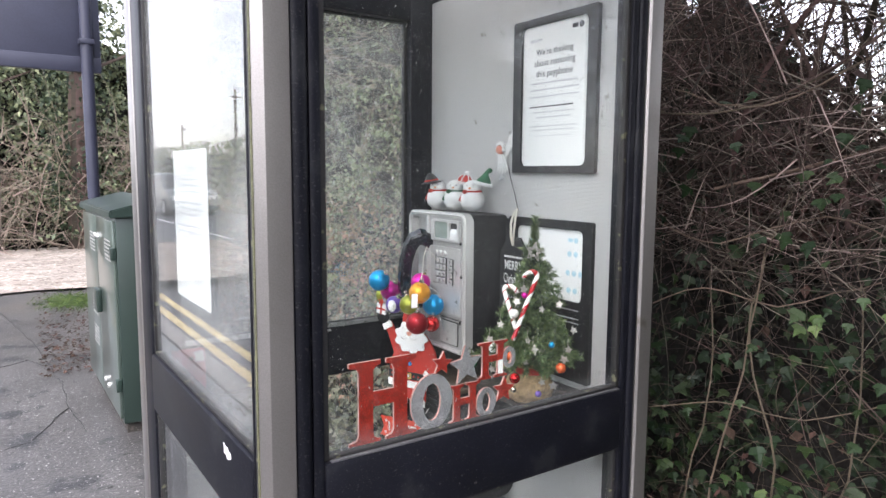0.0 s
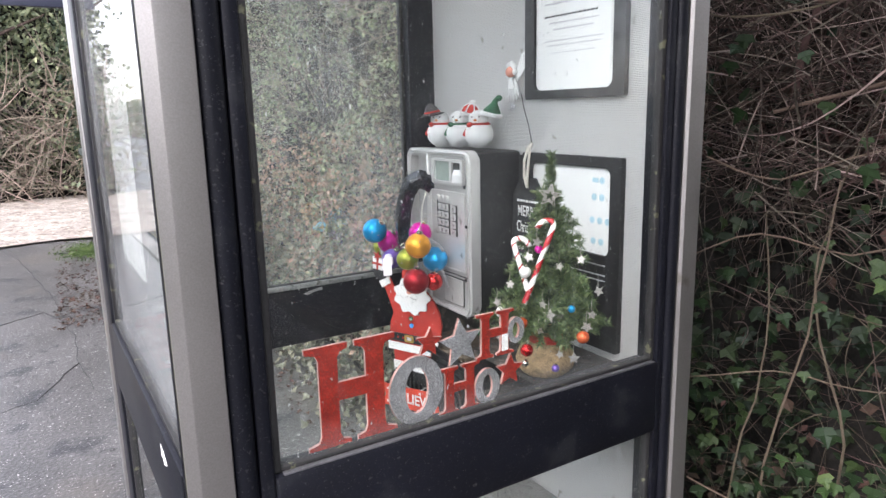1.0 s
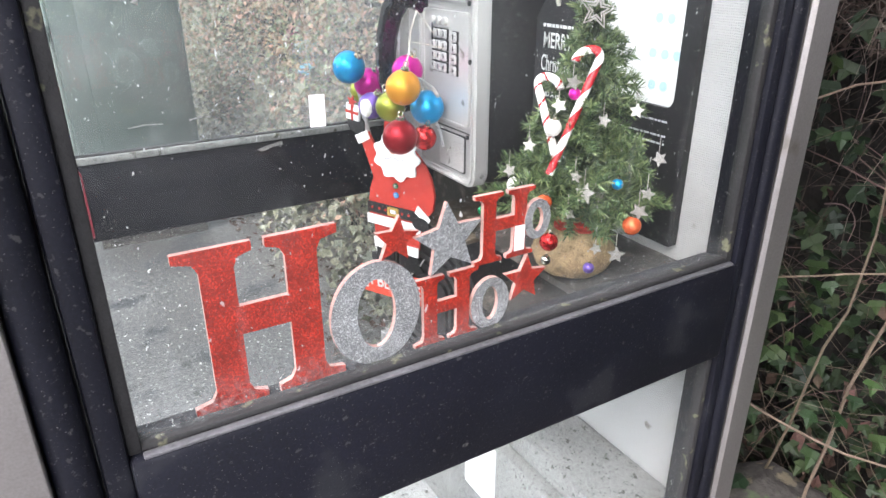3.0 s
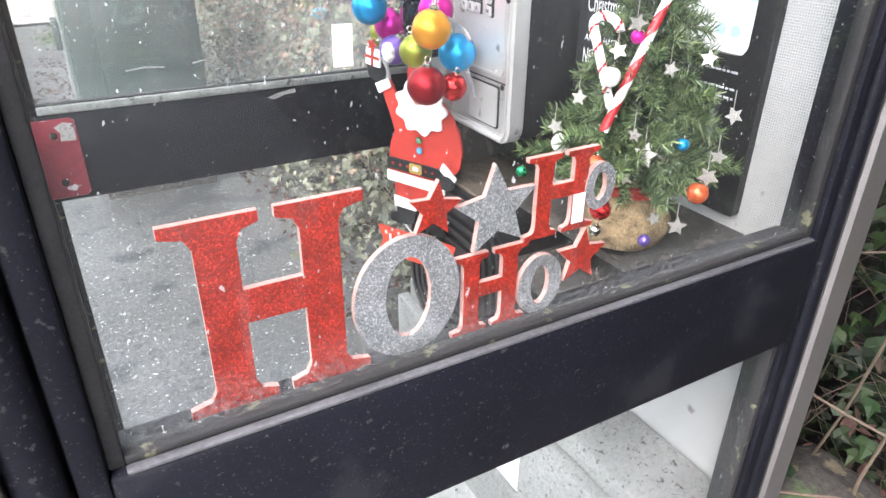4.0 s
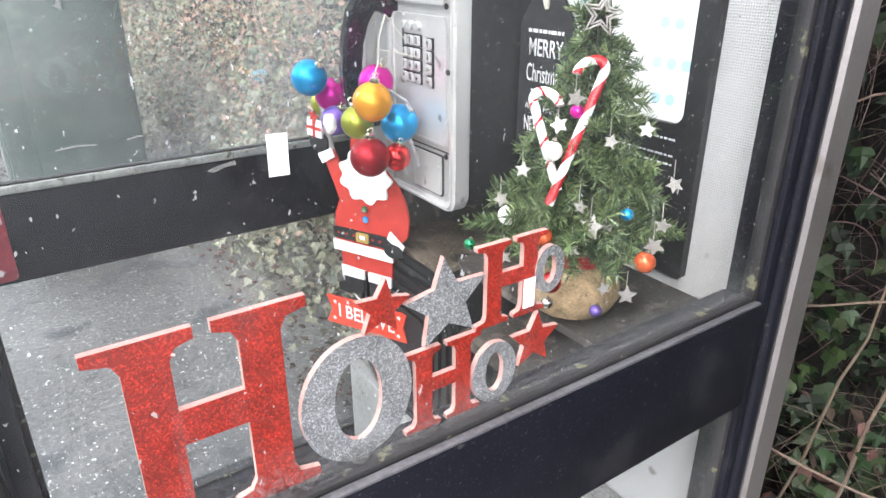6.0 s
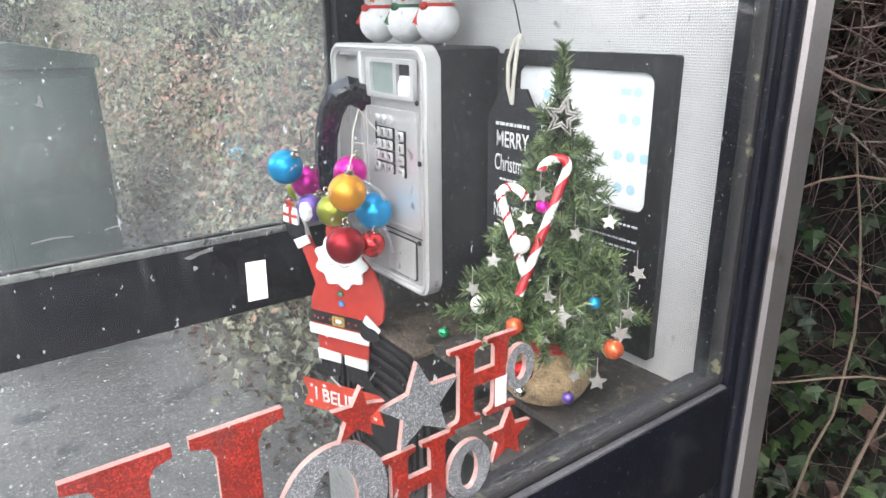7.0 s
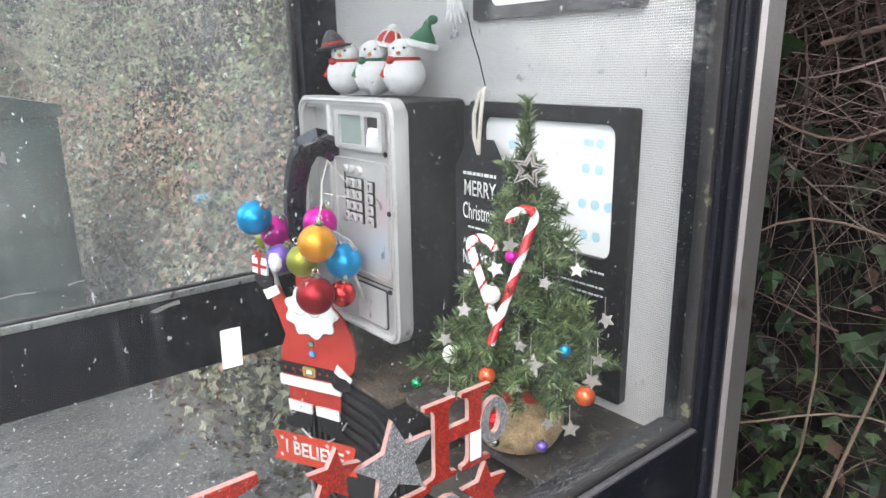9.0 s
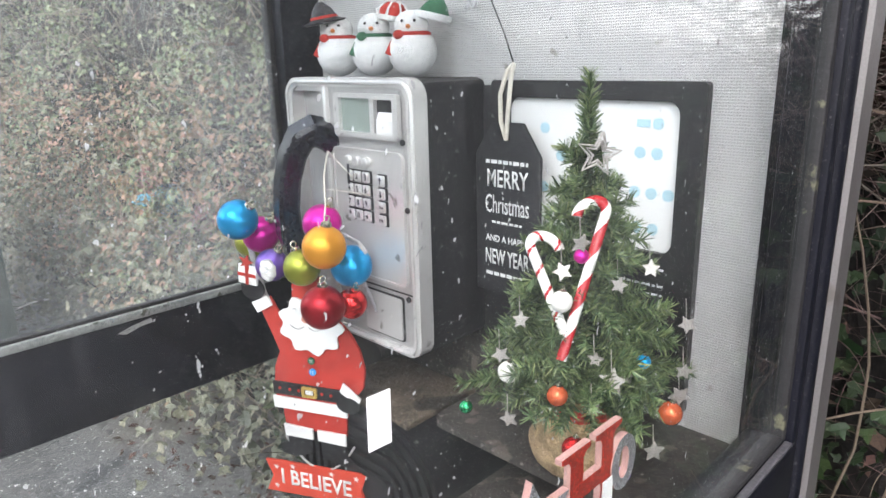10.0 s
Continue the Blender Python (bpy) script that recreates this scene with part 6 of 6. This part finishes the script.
for pts, r0, r1 in (
        ([(1.72, 1.18, 0.02), (1.73, 1.16, 0.5), (1.78, 1.10, 0.95), (1.84, 1.09, 1.3)], 0.0040, 0.0019),
        ([(1.85, 1.05, 0.35), (1.82, 1.02, 0.7), (1.84, 1.12, 1.0), (1.95, 1.15, 1.25), (2.05, 1.05, 1.7)], 0.0037, 0.0019),
        ([(1.56, 1.34, 1.68), (1.75, 1.2, 1.66), (1.95, 1.02, 1.76), (2.1, 0.9, 1.95)], 0.0019, 0.0043),
        ([(1.94, 1.33, 1.45), (2.0, 1.15, 1.5), (2.08, 0.95, 1.56), (2.1, 0.7, 1.62)], 0.0050, 0.0068),
        ([(1.44, 1.12, 1.70), (1.6, 1.05, 1.66), (1.8, 1.0, 1.70), (2.0, 0.9, 1.82)], 0.0012, 0.0037),
        ([(1.62, 1.28, 0.55), (1.72, 1.12, 0.5), (1.85, 0.95, 0.48), (2.0, 0.8, 0.5)], 0.0025, 0.0019),
        ([(1.60, 1.3, 0.82), (1.75, 1.15, 0.85), (1.9, 0.98, 0.82), (2.02, 0.8, 0.9)], 0.0019, 0.0019),
        ([(1.6, 1.25, 0.33), (1.68, 1.15, 0.36), (1.78, 1.08, 0.3), (1.9, 0.95, 0.2)], 0.0025, 0.0019),
        ([(1.75, 1.3, 0.2), (1.72, 1.22, 0.6), (1.78, 1.2, 0.9), (1.9, 1.3, 1.2)], 0.0031, 0.0019),
        ([(1.9, 1.0, 0.1), (1.86, 0.92, 0.4), (1.9, 0.85, 0.8), (1.98, 0.9, 1.2)], 0.0037, 0.0019),
        ([(1.65, 1.3, 1.35), (1.8, 1.2, 1.3), (1.98, 1.0, 1.38), (2.1, 0.85, 1.3)], 0.0019, 0.0025),
        ([(1.66, 1.35, 1.1), (1.8, 1.25, 1.16), (1.95, 1.1, 1.12), (2.1, 0.9, 1.2)], 0.0019, 0.0025)):
    smooth = []
    P = [Vector(p) for p in pts]
    for a, b in zip(P, P[1:]):
        for k in range(4):
            t = k / 4
            i = P.index(a)
            o, e = P[max(i - 1, 0)], P[min(i + 2, len(P) - 1)]
            q = 0.5 * (2 * a + (b - o) * t + (2 * o - 5 * a + 4 * b - e) * t ** 2 + (3 * a - o - 3 * b + e) * t ** 3)
            smooth.append(q + Vector(noise.noise_vector(q * 9)) * 0.012)
    smooth.append(P[-1])
    part("stem", made(tube, smooth, r0, r1, 7), M_PALE_TWIG, near_hedge)
M_FRESH = material("fresh_green_leaves", (0.055, 0.1, 0.024), 0.5, 0, 0.3, 30, 250, 0.2, rand=0.3)
FRESH_MESH = IVY_MESH.copy()
FRESH_MESH.materials.clear()
FRESH_MESH.materials.append(M_FRESH)
for spot, count in (((1.82, 0.913, 1.124), 4), ((1.78, 1.04, 0.608), 4), ((1.85, 0.812, 1.17), 2), ((1.78, 1.101, 0.661), 2)):
    for k in range(count):
        ob = under(new("leaf", FRESH_MESH), near_hedge)
        at_ = [v + rng.normal(0, 0.016) for v in spot]
        ob.matrix_world = Matrix.LocRotScale(at_, Euler((radians(rng.uniform(-140, -80)), radians(rng.uniform(-30, 30)), radians(rng.uniform(-110, -40)))), [rng.uniform(0.026, 0.042)] * 3)
M_STONE = material("mossy_stone", (0.035, 0.032, 0.027), 0.9, 0, 0.5, 9, 80, 0.9, [((0.11, 0.095, 0.06), 26, 0.14), ((0.05, 0.08, 0.03), 8, 0.08)])
for c, s in (((1.72, 1.22, 0.17), (0.13, 0.15, 0.17)), ((1.86, 0.9, 0.1), (0.16, 0.14, 0.14)), ((1.7, 1.6, 0.12), (0.12, 0.17, 0.14))):
    bm = bmesh.new()
    bmesh.ops.create_icosphere(bm, subdivisions=4, radius=1)
    for v in bm.verts:
        v.co *= 1 + 0.22 * noise.noise(v.co * 1.6 + Vector(c) * 9) + 0.06 * noise.noise(v.co * 6)
    bmesh.ops.transform(bm, matrix=Matrix.Translation(c) @ Matrix.Diagonal((*s, 1)), verts=bm.verts[:])
    solo("stone", bm, M_STONE, "rough mossy stone at the foot of the hedge", "stone", smooth=60)

# thin pale runners over the ivy
n = 420
y, z = rng.uniform(-0.6, 2.1, n), np.abs(rng.normal(0.25, 0.5, n))
s = np.stack([1.93 + 0.15 * z - np.abs(rng.normal(0.1, 0.07, n)), y, z], 1)
w = np.stack([rng.normal(-0.2, 0.3, n), rng.normal(0, 0.9, n), rng.normal(0.1, 0.6, n)], 1)
heap("runner_tangle", *twig_heap(s, w, rng.uniform(0.15, 0.6, n), rng.uniform(0.0009, 0.0021, n), 1.3, 10, 0.1), M_PALE_TWIG, near_hedge)
n = 280
s = np.stack([rng.uniform(2.15, 2.85, n), rng.uniform(0.95, 1.5, n), rng.uniform(1.4, 2.25, n)], 1)
s = s[(s[:, 1] > 1.42) | (s[:, 2] < 1.8) | (rng.random(n) < 0.35)]
n = len(s)
w = np.stack([rng.normal(-0.1, 0.6, n), rng.normal(-0.2, 0.8, n), rng.normal(0.3, 0.6, n)], 1)
heap("edge_tangle", *twig_heap(s, w, rng.uniform(0.2, 0.6, n), rng.uniform(0.001, 0.004, n), 1.0, 9, 0.1), M_TWIG, near_hedge)

# ---- across the road ----
M_CAR = material("grey_green_car_paint", (0.2, 0.23, 0.22), 0.25, 0.4, 0.08, 2, 60, 0, coat=0.6)
M_CARGLASS = material("dark_car_glass", (0.02, 0.022, 0.025), 0.06, 0, 0.1)
M_TYRE = material("tyre_rubber", (0.015, 0.015, 0.015), 0.85, 0, 0.2)
car = thing("parked_car", (-5.4, 27, -0.1), "grey-green estate car on the road", "car")
bm = bmesh.new()
prof = [(-2.1, 0.25), (-2.15, 0.55), (-2.05, 0.85), (-1.0, 0.98), (-0.35, 1.5), (1.5, 1.52), (2.0, 1.0), (2.1, 0.6), (2.05, 0.25)]
ring = [[bm.verts.new((-5.4 + sx * (0.86 if z < 1.1 else 0.68), 27 + y, z - 0.1)) for y, z in prof] for sx in (-1, 1)]
for i in range(len(prof)):
    j = (i + 1) % len(prof)
    bm.faces.new((ring[0][i], ring[0][j], ring[1][j], ring[1][i]))
bm.faces.new(ring[0])
bm.faces.new(ring[1][::-1])
bmesh.ops.bevel(bm, geom=bm.edges[:], offset=0.06, segments=3, affect="EDGES")
part("body", bm, M_CAR, car, smooth=40)
for sx in (-1, 1):
    for a, b in (((-0.62, 1.02), (0.45, 1.4)), ((0.52, 1.02), (1.5, 1.4))):
        bm = bmesh.new()
        xo = -5.4 + sx * 0.79
        vs = [bm.verts.new((xo - sx * (0.0 if z < 1.1 else 0.075) + sx * 0.035, 27 + y, z - 0.1)) for y, z in ((a[0], a[1]), (b[0], a[1]), (b[0], b[1]), (a[0] + 0.35, b[1]))]
        f = bm.faces.new(vs)
        r = bmesh.ops.extrude_face_region(bm, geom=[f])
        bmesh.ops.translate(bm, vec=(sx * 0.02, 0, 0), verts=[g for g in r["geom"] if isinstance(g, bmesh.types.BMVert)])
        part("side_window", bm, M_CARGLASS, car)
    for y in (-1.35, 1.3):
        at = Matrix.Translation((-5.4 + sx * 0.78, 27 + y, 0.23)) @ pose(0, 0, 0, 0, 90, 0)
        wheel = part("wheel", made(lathe, [(0.24, -0.11), (0.33, -0.1), (0.335, 0.1), (0.24, 0.11)], at, 24), M_TYRE, car)
        part("rim", made(lathe, [(0.2, -0.115), (0.22, 0.115)], at, 20), M_STEEL_D, wheel)
bm = bmesh.new()
vs = [bm.verts.new((-5.4 + x, 27 + y, z - 0.1)) for x, y, z in ((-0.7, -1.0, 1.03), (0.7, -1.0, 1.03), (0.6, -0.46, 1.46), (-0.6, -0.46, 1.46))]
f = bm.faces.new(vs)
r = bmesh.ops.extrude_face_region(bm, geom=[f])
bmesh.ops.translate(bm, vec=(0, -0.03, 0.02), verts=[g for g in r["geom"] if isinstance(g, bmesh.types.BMVert)])
part("windscreen", bm, M_CARGLASS, car)
for sx in (-0.6, 0.6):
    part("headlight", boxed((-5.4 + sx - 0.14, 24.84, 0.5), (-5.4 + sx + 0.14, 24.9, 0.64), 0.02), M_CHALK, car, "clear headlight")
for x, y, h in ((-12.0, 41.0, 6.4), (-17.0, 75.0, 6.4)):
    pole = thing("utility_pole", (x, y, -0.1), "bare wooden utility pole beside the road", "pole", "poles along the road")
    part("shaft", made(tube, [(x, y, -0.15), (x, y, h / 2), (x, y, h)], 0.11, 0.08, 12), M_TWIG, pole)
    part("crossarm", boxed((x - 0.4, y - 0.04, h - 0.5), (x + 0.4, y + 0.04, h - 0.42), 0.01), M_TWIG, pole)
drain = thing("drain_grate", (-0.95, 3.9, -0.1), "dark iron drain grate in the gutter", "drain")
part("frame", made(prism, rounded(0.36, 0.44, 0.01, 2), 0.02, Matrix(((1, 0, 0, -0.84), (0, 0, 1, 4.1), (0, 1, 0, -0.115), (0, 0, 0, 1))), [rounded(0.28, 0.36, 0.005, 1)]), M_TYRE, drain)
for k in range(8):
    part("bar", boxed((-0.97, 3.94 + k * 0.042, -0.115), (-0.71, 3.955 + k * 0.042, -0.098)), M_TYRE, drain)

# litter and grass at the edge of the pavement
n = 2600
x = np.concatenate([rng.uniform(0.35, 1.1, n // 2), 1.3 + np.abs(rng.normal(0, 0.3, n // 2))])
y = np.concatenate([5.6 + np.abs(rng.normal(0, 1.6, n // 2)), rng.uniform(2.4, 8.5, n // 2)])
x[: n // 2] = np.clip(x[: n // 2] + 0.04 * (y[: n // 2] - 5.6), 0.35, 1.8)
litter = heap("leaf_litter", *leaf_heap(np.stack([x, y, rng.uniform(0.004, 0.02, n)], 1), rng.uniform(0.015, 0.05, n), OVAL, (0, 0, 1), 0.35), M_DRY)
tagged(litter, "scattered brown fallen leaves along the pavement edge", "leaf litter")
n = 1600
BLADE = ([(0.22 * a, b, c) for a, b, c in OVAL[0]], OVAL[1])
y = 8.7 + rng.normal(0, 0.22, n)
x = 0.85 + rng.normal(0, 0.14, n)
grass = heap("grass", *leaf_heap(np.stack([x, y, rng.uniform(0.01, 0.04, n)], 1), rng.uniform(0.04, 0.1, n), BLADE, (-0.5, -1, 0.6), 0.8), M_GRASS)
tagged(grass, "tuft of green grass beside the gravel", "grass")

# marks on the far pane and rail, and a scrap in the hedge
for pts, lab in (([(0.704, 1.0195), (0.74, 1.0235), (0.775, 1.0205), (0.776, 1.018), (0.74, 1.02), (0.704, 1.0165)], "thin white scratch on the far glass pane"), ([(0.83, 1.0225), (0.85, 1.0265), (0.877, 1.025), (0.877, 1.0225), (0.85, 1.0235), (0.83, 1.0195)], "thin white scratch on the far glass pane"),
                 ([(0.752, 1.27), (0.757, 1.272), (0.762, 1.287), (0.767, 1.275), (0.766, 1.262), (0.758, 1.266)], "torn paper remnant on the far glass pane")):
    solo("paper_scrap", made(prism, pts, 0.0006, Matrix.Translation((0, 2.2005, 0))), M_LEDGE, lab, "scrap", "scraps on the far pane")
solo("sticker_remnant", made(prism, [(0.962, 0.944), (0.985, 0.951), (1.022, 0.957), (1.024, 0.948), (1.0, 0.946), (0.975, 0.938)], 0.0008, Matrix.Translation((0, 2.1625, 0))), M_LEDGE, "torn pale sticker remnant on the far rail", "sticker")
bm = bmesh.new()
bmesh.ops.create_icosphere(bm, subdivisions=3, radius=0.05)
for v in bm.verts:
    v.co *= 0.8 + 0.5 * noise.noise(v.co * 40)
    v.co.z *= 0.6
bmesh.ops.translate(bm, vec=(1.78, 4.1, 0.8), verts=bm.verts[:])
solo("plastic_scrap", bm, material("blue_plastic", (0.12, 0.32, 0.42), 0.4, 0, 0.3), "crumpled blue plastic scrap caught in the hedge", "litter", smooth=0)
# worn seams in the pavement
M_SEAM = material("dark_seam", (0.045, 0.045, 0.045), 0.7, 0, 0.3)
for pts in ([(0.1, 8.8), (0.25, 7.6), (0.36, 6.76), (0.45, 5.4), (0.43, 4.8), (0.5, 4.2)], [(-0.4, 6.3), (0.0, 6.0), (0.3, 6.2), (0.45, 5.6)], [(0.43, 4.8), (0.2, 4.3), (-0.3, 4.0)]):
    q = []
    for a, b in zip(pts, pts[1:]):
        for k in range(6):
            v = Vector((*a, 0)).lerp(Vector((*b, 0)), k / 6)
            q.append(v + Vector((0.03 * noise.noise(v * 7), 0.03 * noise.noise(v * 7 + Vector((9, 0, 0))), 0.003)))
    solo("seam", made(tube, q, 0.003, 0.002, 4), M_SEAM, "dark crack in the asphalt pavement", "crack", kind="structure")
